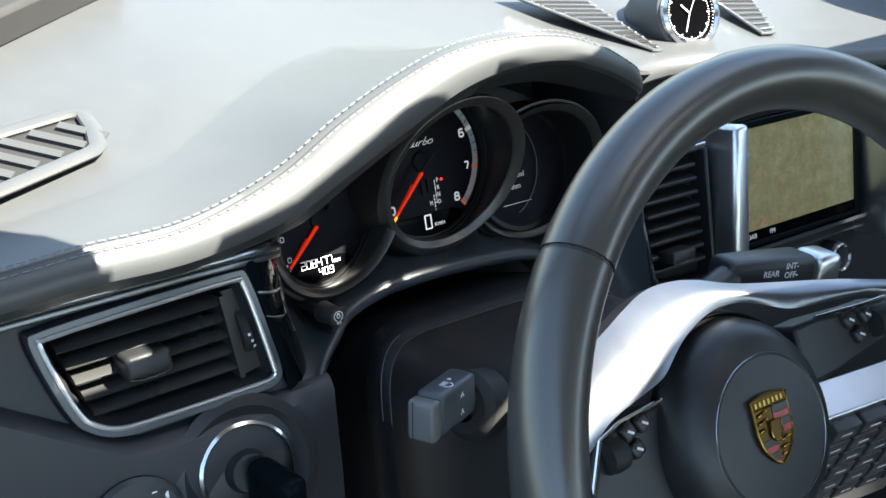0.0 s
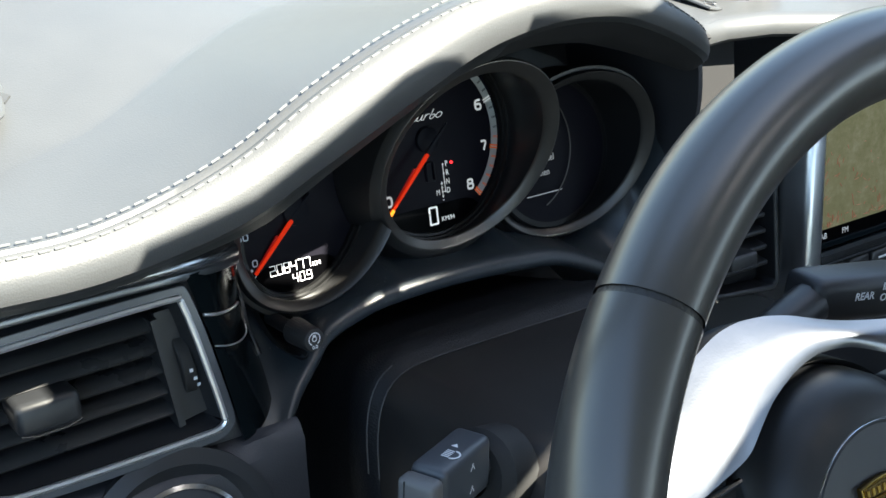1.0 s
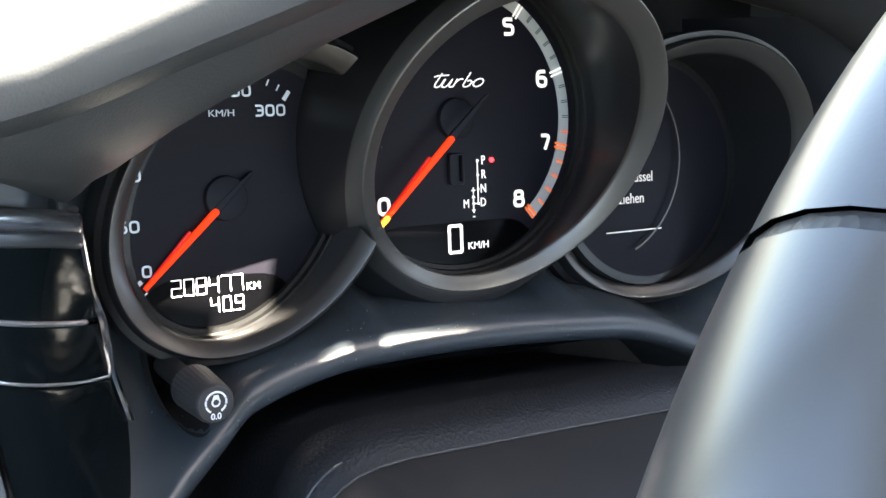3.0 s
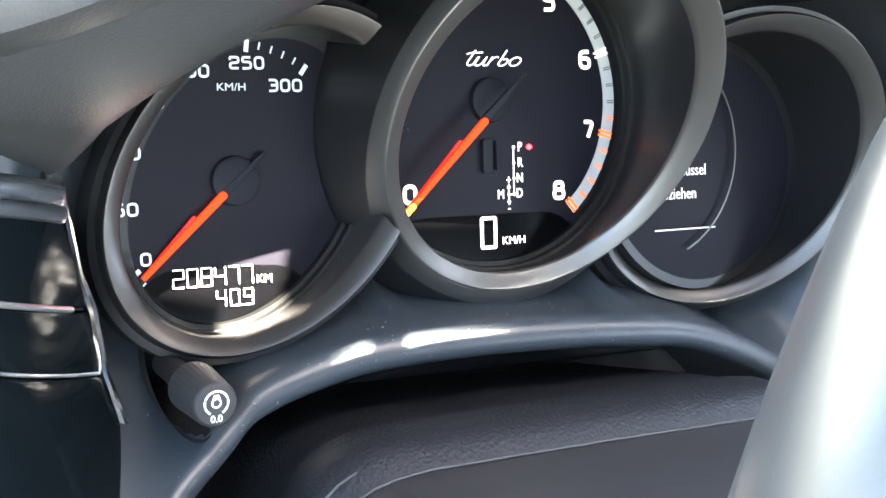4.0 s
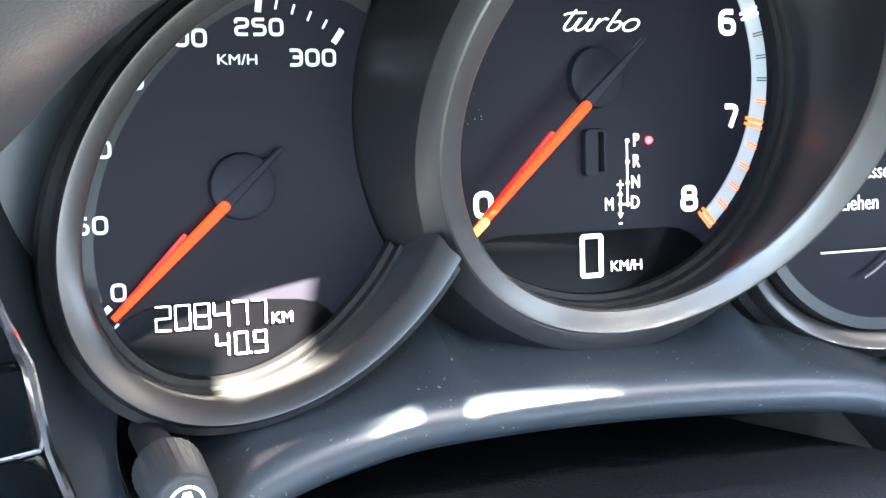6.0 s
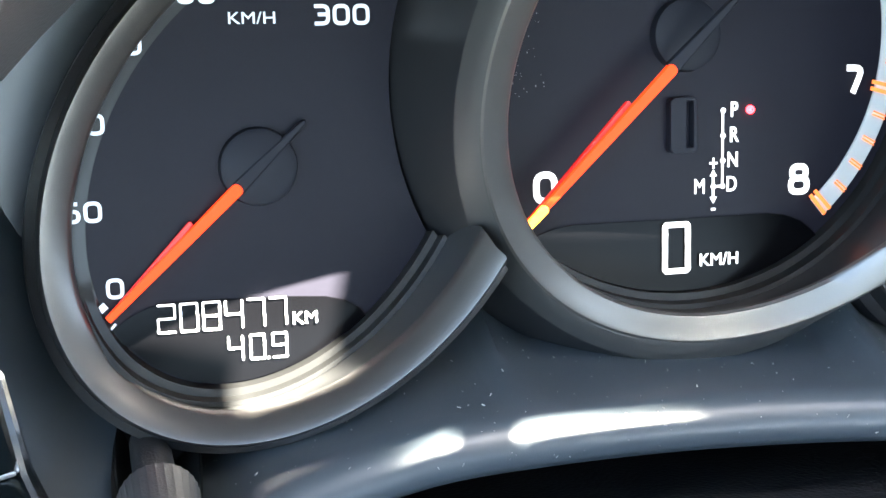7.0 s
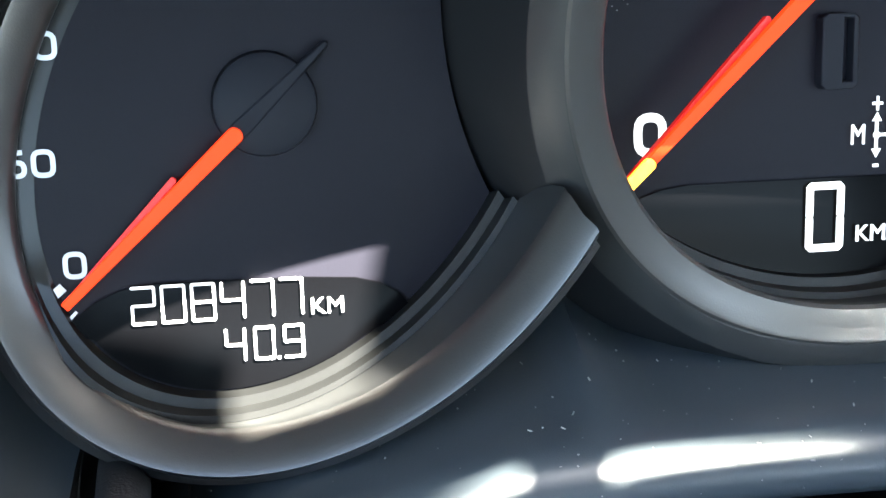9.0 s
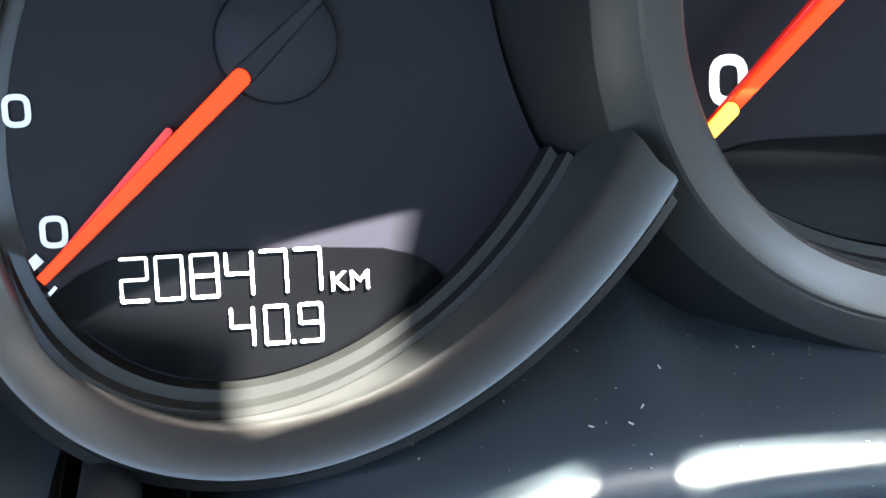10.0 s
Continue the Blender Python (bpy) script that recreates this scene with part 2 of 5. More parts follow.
def figures(body, w, h, gap, stroke, place):
    """A printed number, centred at the place."""
    bm = bmesh.new()
    x = -(len(body) * w + (len(body) - 1) * gap) / 2
    iw, ih = w - stroke, h - stroke
    for ch in body:
        for i, (pts, closed) in enumerate(FIGURES[ch]):
            line = rounded([(x + stroke / 2 + px * iw, -h / 2 + stroke / 2 + py * ih) for px, py in pts], stroke * 1.5, closed)
            ribbon(line, stroke, place, closed, bm, 0.00002 * i)
        x += w + gap
    return bm


def script_turbo(width, place):
    """The slanted script on the rev counter."""
    k = width / 3.95
    bm = bmesh.new()
    ring = [(3.5 + 0.36 * math.cos(a) + 0.08 * math.sin(a), 0.36 + 0.34 * math.sin(a)) for a in np.linspace(0, 2 * math.pi, 18, endpoint=False)]
    for i, (pts, closed) in enumerate((
            ([(0.62, 1.2), (0.3, 0.25), (0.33, 0.06), (0.5, 0.0), (0.72, 0.12), (0.92, 0.7)], 0), ([(0.1, 0.88), (0.35, 1.0), (1.15, 1.03)], 0),
            ([(0.98, 0.72), (0.82, 0.2), (0.86, 0.04), (1.05, 0.0), (1.25, 0.15), (1.5, 0.72), (1.36, 0.14), (1.46, 0.0), (1.62, 0.08)], 0),
            ([(1.66, 0.0), (1.86, 0.72)], 0), ([(1.74, 0.3), (1.95, 0.62), (2.14, 0.72), (2.3, 0.66)], 0),
            ([(2.72, 1.25), (2.38, 0.16), (2.48, 0.02), (2.72, 0.02), (2.94, 0.2), (2.98, 0.45), (2.86, 0.58), (2.62, 0.5)], 0), ([(2.98, 0.42), (3.16, 0.42)], 0), (ring, 1))):
        line = [((x - 1.97) * k, (y - 0.55) * k) for x, y in pts]
        ribbon(rounded(line, 0.12 * k, closed), 0.105 * k, place, closed, bm, 0.00002 * i)
    return bm


SEG = {"0": "abcdef", "1": "bc", "2": "abged", "4": "fgbc", "7": "abc", "8": "abcdefg", "9": "abcdfg"}


def segments(chars, x, z, w, h, y, gap, lean=0.06, t=0.13):
    """Seven-segment figures; x, z is the lower left corner."""
    bm = bmesh.new()

    def bar(p, q, thick):
        (ax, az), (bx, bz) = p, q
        d = Vector((bx - ax, bz - az)).normalized()
        nx, nz = -d.y * thick / 2, d.x * thick / 2
        e = d * thick * 0.5
        pts = [(ax, az), (ax + e.x + nx, az + e.y + nz), (bx - e.x + nx, bz - e.y + nz), (bx, bz), (bx - e.x - nx, bz - e.y - nz), (ax + e.x - nx, az + e.y - nz)]
        plate([(px + (pz - z) * lean, pz) for px, pz in pts], y, 0.0002, bm=bm)

    for ch in chars:
        th = w * t * 1.5
        i = th / 2
        if ch == ".":
            plate([(x, z), (x + th, z), (x + th, z + th), (x, z + th)], y, 0.0002, bm=bm)
            x += th + gap * 0.4
            continue
        L, Rr, B, M, T = x + i, x + w - i, z + i, z + h / 2, z + h - i
        g = th * 0.06
        spots = {"a": ((L, T), (Rr, T)), "d": ((L, B), (Rr, B)), "g": ((L, M), (Rr, M)), "f": ((L, M + g), (L, T)), "b": ((Rr, M + g), (Rr, T)), "e": ((L, B), (L, M - g)), "c": ((Rr, B), (Rr, M - g))}
        for s in SEG[ch]:
            p, q = spots[s]
            e = th * 0.38
            d = Vector((q[0] - p[0], q[1] - p[1])).normalized() * e
            bar((p[0] - d.x, p[1] - d.y), (q[0] + d.x, q[1] + d.y), th)
        x += w + gap
    return bm


def arc(cx, cz, r, a0, a1, n):
    return [(cx + r * math.cos(radians(a)), cz + r * math.sin(radians(a))) for a in np.linspace(a0, a1, n)]


def smooth_curve(keys, xs):
    """Monotone-ish cubic through keys (x, value...) at xs."""
    k = np.array(keys, float)
    out = []
    for x in xs:
        i = int(np.clip(np.searchsorted(k[:, 0], x) - 1, 0, len(k) - 2))
        x0, x1 = k[i, 0], k[i + 1, 0]
        u = np.clip((x - x0) / (x1 - x0), 0, 1)
        p0, p1 = k[i, 1:], k[i + 1, 1:]
        m0 = (k[i + 1, 1:] - k[i - 1, 1:]) / (x1 - k[i - 1, 0]) if i else (p1 - p0) / (x1 - x0)
        m1 = (k[i + 2, 1:] - p0) / (k[i + 2, 0] - x0) if i + 2 < len(k) else (p1 - p0) / (x1 - x0)
        h = x1 - x0
        out.append((2 * u**3 - 3 * u**2 + 1) * p0 + (u**3 - 2 * u**2 + u) * h * m0 + (-2 * u**3 + 3 * u**2) * p1 + (u**3 - u**2) * h * m1)
    return out


# ---- the shell of the car and the ground ----
def strip_hole(middle, widths):
    """The outline of a narrow opening along a line."""
    return [(x, y + w / 2) for (x, y), w in zip(middle, widths)] + [(x, y - w / 2) for (x, y), w in list(zip(middle, widths))[::-1]]


def shell():
    g = thing("ground", (0, 0, -TOP), FLAT, "grey asphalt ground under and around the car", "ground", "structure")
    asphalt = material("asphalt", (0.09, 0.09, 0.085), 0.9, bump=0.8, scale=90, vary=0.3, blotch=3)
    part("asphalt", plate([(-400, -400), (400, -400), (400, 400), (-400, 400)], 0, 0.1), asphalt, g)
    bpy.data.objects["asphalt"].matrix_basis = pose(0, 0, 0, -90, 0, 0) @ Matrix.Translation((0, 0, TOP))
    b = thing("car_shell", (0.37, -0.6, -0.65), FLAT, "floor and sides of the car cabin under an added light-shaping roof sheet", "car", "structure")
    part("floor", box((0.37, -0.7, -0.66), (1.45, 2.4, 0.04)), CARPET, b)
    # added roof sheet, out of view: its outline decides where sun falls
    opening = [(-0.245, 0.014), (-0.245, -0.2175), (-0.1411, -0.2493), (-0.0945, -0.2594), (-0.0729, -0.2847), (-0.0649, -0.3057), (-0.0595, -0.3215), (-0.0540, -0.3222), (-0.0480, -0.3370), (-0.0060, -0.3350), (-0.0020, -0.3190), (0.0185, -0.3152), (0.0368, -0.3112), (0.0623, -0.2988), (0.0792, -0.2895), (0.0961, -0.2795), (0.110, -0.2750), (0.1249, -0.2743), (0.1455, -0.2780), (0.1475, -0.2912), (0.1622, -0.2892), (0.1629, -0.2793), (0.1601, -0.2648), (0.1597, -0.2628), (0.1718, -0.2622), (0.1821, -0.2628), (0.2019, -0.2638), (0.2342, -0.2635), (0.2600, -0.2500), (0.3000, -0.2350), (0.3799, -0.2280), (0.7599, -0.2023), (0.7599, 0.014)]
    # extra holes that let sun onto the fascia lip and the spoke
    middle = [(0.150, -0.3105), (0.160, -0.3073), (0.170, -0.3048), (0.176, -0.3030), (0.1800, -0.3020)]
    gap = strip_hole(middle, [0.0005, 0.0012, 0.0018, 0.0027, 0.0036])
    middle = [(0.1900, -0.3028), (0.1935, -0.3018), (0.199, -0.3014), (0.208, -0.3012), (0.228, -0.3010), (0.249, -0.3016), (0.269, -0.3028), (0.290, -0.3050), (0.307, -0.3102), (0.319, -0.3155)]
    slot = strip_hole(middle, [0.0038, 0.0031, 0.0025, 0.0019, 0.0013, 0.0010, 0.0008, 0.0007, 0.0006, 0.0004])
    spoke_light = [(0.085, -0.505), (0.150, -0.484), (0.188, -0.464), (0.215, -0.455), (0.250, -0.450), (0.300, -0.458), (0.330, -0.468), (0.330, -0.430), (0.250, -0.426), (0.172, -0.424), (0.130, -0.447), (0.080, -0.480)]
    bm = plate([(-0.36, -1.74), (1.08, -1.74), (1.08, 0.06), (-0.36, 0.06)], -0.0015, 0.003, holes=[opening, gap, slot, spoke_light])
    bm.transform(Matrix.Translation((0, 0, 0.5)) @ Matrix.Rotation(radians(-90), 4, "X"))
    part("roof", bm, PAINT, b, "unseen grey roof sheet with holes cut to shape the sunlight", smooth=False)
    part("side_panel", box((1.07, -0.65, -0.22), (0.04, 2.3, 0.94)), LEATHER_LOW, b)
    part("side_panel", box((-0.62, -0.7, -0.32), (0.05, 2.0, 0.70)), LEATHER_LOW, b)
    part("rear_panel", box((0.37, -1.74, -0.32), (1.4, 0.06, 0.74)), LEATHER_LOW, b)
    part("bulkhead", box((0.37, 0.52, -0.28), (1.45, 0.04, 0.70)), PLASTIC, b)
    bm = plate([(-0.215, 0.136), (-0.10, 0.222), (-0.16, 0.34), (-0.40, 0.34), (-0.40, 0.10)], -0.012, 0.024)
    bm.transform(Matrix.Translation((0, 0, 0.066)) @ Matrix.Rotation(radians(-90), 4, "X"))
    part("pillar_foot", bm, LINER, b, "dark trim at the foot of the windscreen pillar", bevel=0.004)
    for x0, x1 in ((-0.345, -0.285), (1.08, 1.02)):
        part("front_pillar", tube([(x0, 0.30, 0.02), (x0, 0.12, 0.14), (x1, -0.1, 0.34), (x1, -0.2, 0.5)], 0.035, 10, flat=0.7), LEATHER_LOW, b)


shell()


# ---- dashboard top and instrument hood ----
STITCH = [  # x, y, z of the seam along the hood, in the dials' frame
    (-0.36, -0.117, 0.013), (-0.286, -0.115, 0.016), (-0.252, -0.115, 0.018), (-0.211, -0.115, 0.0185), (-0.182, -0.113, 0.0235), (-0.149, -0.110, 0.034), (-0.113, -0.105, 0.051),
    (-0.074, -0.100, 0.066), (-0.034, -0.097, 0.077), (0.005, -0.096, 0.080), (0.045, -0.095, 0.076), (0.068, -0.093, 0.069), (0.09, -0.089, 0.060), (0.112, -0.081, 0.050), (0.130, -0.066, 0.043),
    (0.152, -0.036, 0.037), (0.19, 0.004, 0.033), (0.24, 0.032, 0.033), (0.29, 0.036, 0.033), (0.38, 0.012, 0.024), (0.46, -0.014, 0.015), (0.6, -0.02, 0.013), (1.05, -0.02, 0.013)]
XS = sorted(set(list(np.linspace(-0.34, 0.26, 120)) + list(np.linspace(0.26, 1.03, 20))))
SEAM = [Vector((x, *v)) for x, v in zip(XS, smooth_curve(STITCH, XS))]
LEAN = radians(20)


def to_flat(v):
    return Vector((v[0], v[1] * math.cos(LEAN) + v[2] * math.sin(LEAN), -v[1] * math.sin(LEAN) + v[2] * math.cos(LEAN)))


def dash_base(x, y):
    u = min(1, max(0, (x + 0.15) / 0.42))
    u = u * u * (3 - 2 * u)
    return (0.0470 + 0.06 * min(0.16, max(0, y + 0.1))) * (1 - u) + 0.010 * u


def cowl_width(x):
    return float(np.interp(x, [-0.34, -0.268, -0.219, -0.178, -0.142, -0.109, -0.07, 0.0, 0.1, 0.2], [0.037, 0.048, 0.059, 0.073, 0.093, 0.110, 0.132, 0.168, 0.17, 0.12]))


def roll_section(x):
    """How deep and thick the padded edge is."""
    return float(np.mean(np.interp(np.linspace(x - 0.045, x + 0.045, 13), [-0.21, -0.17, -0.14, -0.10, -0.04, 0.0, 0.1, 0.2], [0.60, 0.68, 0.95, 1.07, 0.91, 0.64, 0.55, 0.5])))


def dashboard():
    d = thing("dashboard", (-0.2, 0.1, 0.0), FLAT, "dark grey leather dashboard with stitched hood, lit by the sun", "dashboard")
    rows_top, rows_roll = [], []
    for s in SEAM:
        w = to_flat(s)
        k = roll_section(s.x)
        row = []
        cw = cowl_width(w.x)
        p = float(np.interp(w.x, [-0.3, -0.11, -0.02], [1.0, 1.0, 1.4]))
        far = 0.5 - w.y - cw
        run = [cw * u for u in (0, 0.03, 0.06, 0.1, 0.16, 0.24, 0.32, 0.4, 0.5, 0.6, 0.7, 0.8, 0.88, 0.94, 0.98, 1.0)] + [cw + far * f for f in (0.008, 0.02, 0.05, 0.1, 0.15, 0.2, 0.27, 0.35, 0.45, 0.6, 0.8, 1.0)]
        for q in run:
            y = w.y + q
            u = min(1, q / cw)
            base = dash_base(w.x, y)
            z = base + (w.z - base) * (1 - u) ** p * (1 + 0.25 * u)
            row.append(Vector((w.x, y, z - (0.0015 if q == 0 else 0))))
        rows_top.append(row)
        cross = [(0, -0.0015), (-0.003, 0.0), (-0.009, -0.002), (-0.0145, -0.007), (-0.0175, -0.014), (-0.0175, -0.021), (-0.013, -0.027), (-0.005, -0.030), (0.01, -0.029), (0.03, -0.024)]
        rows_roll.append([w + Vector((0, a * k, b * k)) for a, b in cross])
    part("top_pad", grid(rows_top), LEATHER, d, "dark grey grained leather top pad")
    part("padded_edge", grid(rows_roll), LEATHER, d, "rolled leather edge of the instrument hood")
    for off, nm in ((0.0035, "seam"), (-0.0038, "seam")):
        line = []
        for s in SEAM:
            w = to_flat(s)
            line.append(w + Vector((0, off, 0.0004 if off > 0 else -0.0002)))
        # single stitches along the seam
        bm = bmesh.new()
        for a, b in zip(line, line[1:]):
            if a.x > 0.135:
                continue
            n = max(1, int((b - a).length / 0.0036))
            for i in range(n):
                p, q = a.lerp(b, (i + 0.12) / n), a.lerp(b, (i + 0.8) / n)
                dirv = (q - p)
                L = dirv.length
                dirv.normalize()
                rot = dirv.to_track_quat("X", "Z").to_matrix().to_4x4()
                box((p + q) / 2, (L, 0.0007, 0.0005), rot, bm)
        part(nm, bm, THREAD, d, "row of pale grey stitches", smooth=False)


dashboard()


# ---- instrument cluster ----
INNER = pose(-0.0002, -0.0044, 0.0028, -3.607, -0.383, 1.518)  # the dial plates, leaning a little more than the surround


def gpart(name, bm, mat, parent, label="", **kw):
    """A part given in the dial plates' own frame."""
    bmesh.ops.transform(bm, matrix=INNER, verts=bm.verts)
    return part(name, bm, mat, parent, label, **kw)


class Rim:
    """The front edge of a dial tube: centre, half axes, slant, and the plane in which it lies."""

    def __init__(self, cx, cz, rx, rz, slant, y0, kx, kz):
        self.cx, self.cz, self.rx, self.rz, self.slant, self.y0, self.kx, self.kz = cx, cz, rx, rz, slant, y0, kx, kz

    def y(self, x, z):
        return self.y0 + self.kx * (x - self.cx) + self.kz * (z - self.cz)


TACH = Rim(0.0, -0.0084, 0.0412, 0.0412, 0.0, -0.0358, -0.153, -0.588)
SPEEDO = Rim(-0.0731, -0.0207, 0.0330, 0.0394, 0.28, -0.0131, -0.30, 0.0)
INFO = Rim(0.0768, -0.0216, 0.0398, 0.0398, 0.0, -0.0226, -0.31, -0.398)
WALL_C, WALL_FOOT, WALL_FRONT = (0.002, -0.0083), 0.0571, 0.0513


def wall_radius(y, z):
    """The middle tube's outer wall, a little wider at its foot."""
    front = min(-0.004, -0.0233 - 0.588 * (z - WALL_C[1]))
    u = min(1, max(0, (0.005 - y) / (0.005 - front)))
    return WALL_FOOT + (WALL_FRONT - WALL_FOOT) * u


def open_span(at, start):
    """The angles between which a side tube's curve lies outside the middle tube; at: angle to point."""
    ends = []
    for way in (-1, 1):
        a = start
        while abs(a - start) < 180:
            x, y, z = at(a + way * 0.5)
            if math.hypot(x - WALL_C[0], z - WALL_C[1]) < wall_radius(y, z) - 0.0003:
                break
            a += way * 0.5
        ends.append(a)
    return ends


def side_band(curves, start, n=110):
    """Rows of points for the curves, each ending where it meets the middle tube."""
    rows = []
    for at in curves:
        a0, a1 = open_span(at, start)
        rows.append([at(a) for a in np.linspace(a0, a1, n)])
    return grid(rows)


def rim_curve(rim, grow, dy=0.0):
    """The rim's inner edge, grown outwards and set back."""
    def at(a):
        v = (rim.rz + grow) * math.sin(radians(a))
        x, z = rim.cx + (rim.rx + grow) * math.cos(radians(a)) + rim.slant * v, rim.cz + v
        return (x, rim.y(x, z) + dy, z)
    return at


def plate_curve(cx, cz, rx, rz, y, slant=0.0):
    return lambda a: (cx + rx * math.cos(radians(a)) + slant * rz * math.sin(radians(a)), y, cz + rz * math.sin(radians(a)))


def between(f, g, u, dy=0.0):
    def at(a):
        p = Vector(f(a)).lerp(Vector(g(a)), u)
        return (p.x, p.y + dy, p.z)
    return at


def raised(curve, h, stepped):
    """The curve, lifted off the dial plate along its stepped stretch only."""
    def at(a):
        x, y, z = curve(a)
        u = min(1, max(0, (a - stepped[0]) / (stepped[1] - stepped[0])))
        return (x, y - h * u * u * (3 - 2 * u), z)
    return at


def side_gauge(parent, name, rim, wide, face, start, label, rise=0.0046, stepped=(205, 240)):
    """An outer dial tube, cut open where the middle tube stands in front of it. face: centre, half axes and depth of the dial plate."""
    fx, fz, rx, rz, fy = face
    body = gpart(name, side_band([rim_curve(rim, wide, 0.0004), rim_curve(rim, wide + 0.0006, 0.0016), rim_curve(rim, wide + 0.0008, 0.0040), rim_curve(rim, wide + 0.0026, 0.0046), rim_curve(rim, wide + 0.0030, 0.0075), rim_curve(rim, wide + 0.0030, 0.030)], start), RING_DARK, parent, label)
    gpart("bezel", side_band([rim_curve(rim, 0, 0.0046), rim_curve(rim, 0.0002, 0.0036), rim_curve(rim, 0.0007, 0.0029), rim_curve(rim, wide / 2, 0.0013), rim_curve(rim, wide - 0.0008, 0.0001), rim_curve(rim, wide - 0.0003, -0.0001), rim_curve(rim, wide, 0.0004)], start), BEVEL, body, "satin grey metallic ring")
    edge = raised(plate_curve(fx, fz, rx, rz, fy - 0.0004, rim.slant), rise, stepped)
    lip = rim_curve(rim, 0, 0.0046)
    # the speedometer's wall gets the lit tone, the display's the shaded one
    gpart("inner_wall", side_band([lip, between(lip, edge, 0.04, 0.0006), between(lip, edge, 0.33), between(lip, edge, 0.66), edge], start), DIAL_WALL_LIT if fx < 0 else WALL_SHADED, body, "glossy black inner wall")
    steps = [raised(plate_curve(fx, fz, rx - d, rz - d, fy - 0.0002, rim.slant), h * rise / 0.0046, stepped) for d, h in ((0, 0.0046), (0.0009, 0.0044), (0.0012, 0.0022), (0.0025, 0.0020), (0.0029, -0.0003))]
    gpart("step_ring", side_band(steps, start), DIAL_STEP, body, "stepped ring round the dial")
    plane = plate_curve(fx, fz, rx, rz, fy, rim.slant)
    a0, a1 = open_span(plane, start)
    pts = [plane(a) for a in np.linspace(a0, a1, 90)]
    p, q = pts[-1], pts[0]
    b0, b1 = (math.atan2(v[2] - WALL_C[1], v[0] - WALL_C[0]) for v in (p, q))
    if fx < 0:
        b0, b1 = b0 % (2 * math.pi), b1 % (2 * math.pi)
    pts += [(WALL_C[0] + (WALL_FOOT - 0.001) * math.cos(b), fy, WALL_C[1] + (WALL_FOOT - 0.001) * math.sin(b)) for b in np.linspace(b0, b1, 24)[1:-1]]
    bm = bmesh.new()
    bm.faces.new([bm.verts.new(v) for v in pts])
    gpart("dial_face", bm, DIAL_FACE, body, "near-black dial face")
    return body


def middle_gauge(parent, name, label):
    n = 120
    turn = np.linspace(0, 360, n, endpoint=False)

    def ring(at):
        return [at(a) for a in turn]

    wide = 0.0054
    outer = rim_curve(TACH, wide, 0.0)

    def shoulder(a):
        """The tube stands out beyond its ring on the side of the speedometer and below."""
        x, z = WALL_C[0] + WALL_FRONT * math.cos(radians(a)), WALL_C[1] + WALL_FRONT * math.sin(radians(a))
        full = Vector((x, min(-0.004, -0.0233 - 0.588 * (z - WALL_C[1])), z))
        o = Vector(outer(a)) + Vector((0.0012 * math.cos(radians(a)), 0.003, 0.0012 * math.sin(radians(a))))
        w = 0.5 + 0.5 * math.cos(radians(a - 215))
        w = min(1, w * 1.6)
        return tuple(o.lerp(full, w * w * (3 - 2 * w)))

    def foot(a):
        return (WALL_C[0] + WALL_FOOT * math.cos(radians(a)), 0.012, WALL_C[1] + WALL_FOOT * math.sin(radians(a)))

    def mid_foot(a):
        p, q = Vector(shoulder(a)), Vector(foot(a))
        return tuple(p.lerp(q, 0.06))

    body = gpart(name, grid([ring(shoulder), ring(mid_foot), ring(foot)], True), RING_DARK, parent, label)
    gpart("shoulder", grid([ring(outer), ring(between(outer, shoulder, 0.06, -0.0002)), ring(between(outer, shoulder, 0.5, -0.0004)), ring(between(outer, shoulder, 0.94, -0.0002)), ring(shoulder)], True), SHOULDER, body, "dark grey shoulder of the tube")
    gpart("bezel", grid([ring(rim_curve(TACH, 0, 0.0048)), ring(rim_curve(TACH, 0.0001, 0.0038)), ring(rim_curve(TACH, 0.0006, 0.0030)), ring(rim_curve(TACH, wide / 2, 0.0016)), ring(rim_curve(TACH, wide - 0.0010, 0.0001)), ring(rim_curve(TACH, wide - 0.0004, -0.0002)), ring(rim_curve(TACH, wide, 0.0))], True), BEVEL_LIT, body, "satin grey metallic ring")
    lip = rim_curve(TACH, 0, 0.0048)
    edge = plate_curve(0, 0, 0.0495, 0.0495, -0.0046)
    gpart("inner_wall", grid([ring(lip), ring(between(lip, edge, 0.04, 0.0004)), ring(between(lip, edge, 0.5)), ring(edge)], True), WALL_SHADED, body, "glossy black inner wall")
    gpart("step_ring", grid([ring(plate_curve(0, 0, 0.0495 - d, 0.0495 - d, -h)) for d, h in ((0, 0.0046), (0.0009, 0.0044), (0.0012, 0.0022), (0.0025, 0.0020), (0.0029, -0.0003))], True), DIAL_STEP, body, "stepped ring round the dial")
    bm = bmesh.new()
    bm.faces.new([bm.verts.new(p) for p in ring(plate_curve(0, 0, 0.0495, 0.0495, 0.0))])
    gpart("dial_face", bm, DIAL_FACE, body, "near-black dial face")
    return body


def ticks(parent, cx, cz, marks, y, mat, name="tick"):
    for a, r0, r1, w in marks:
        d = Vector((math.cos(radians(a)), math.sin(radians(a))))
        s = Vector((-d.y, d.x)) * w / 2
        c = Vector((cx, cz))
        gpart(name, plate([c + d * r0 - s, c + d * r1 - s, c + d * r1 + s, c + d * r0 + s], y, 0.0002), mat, parent, smooth=False)


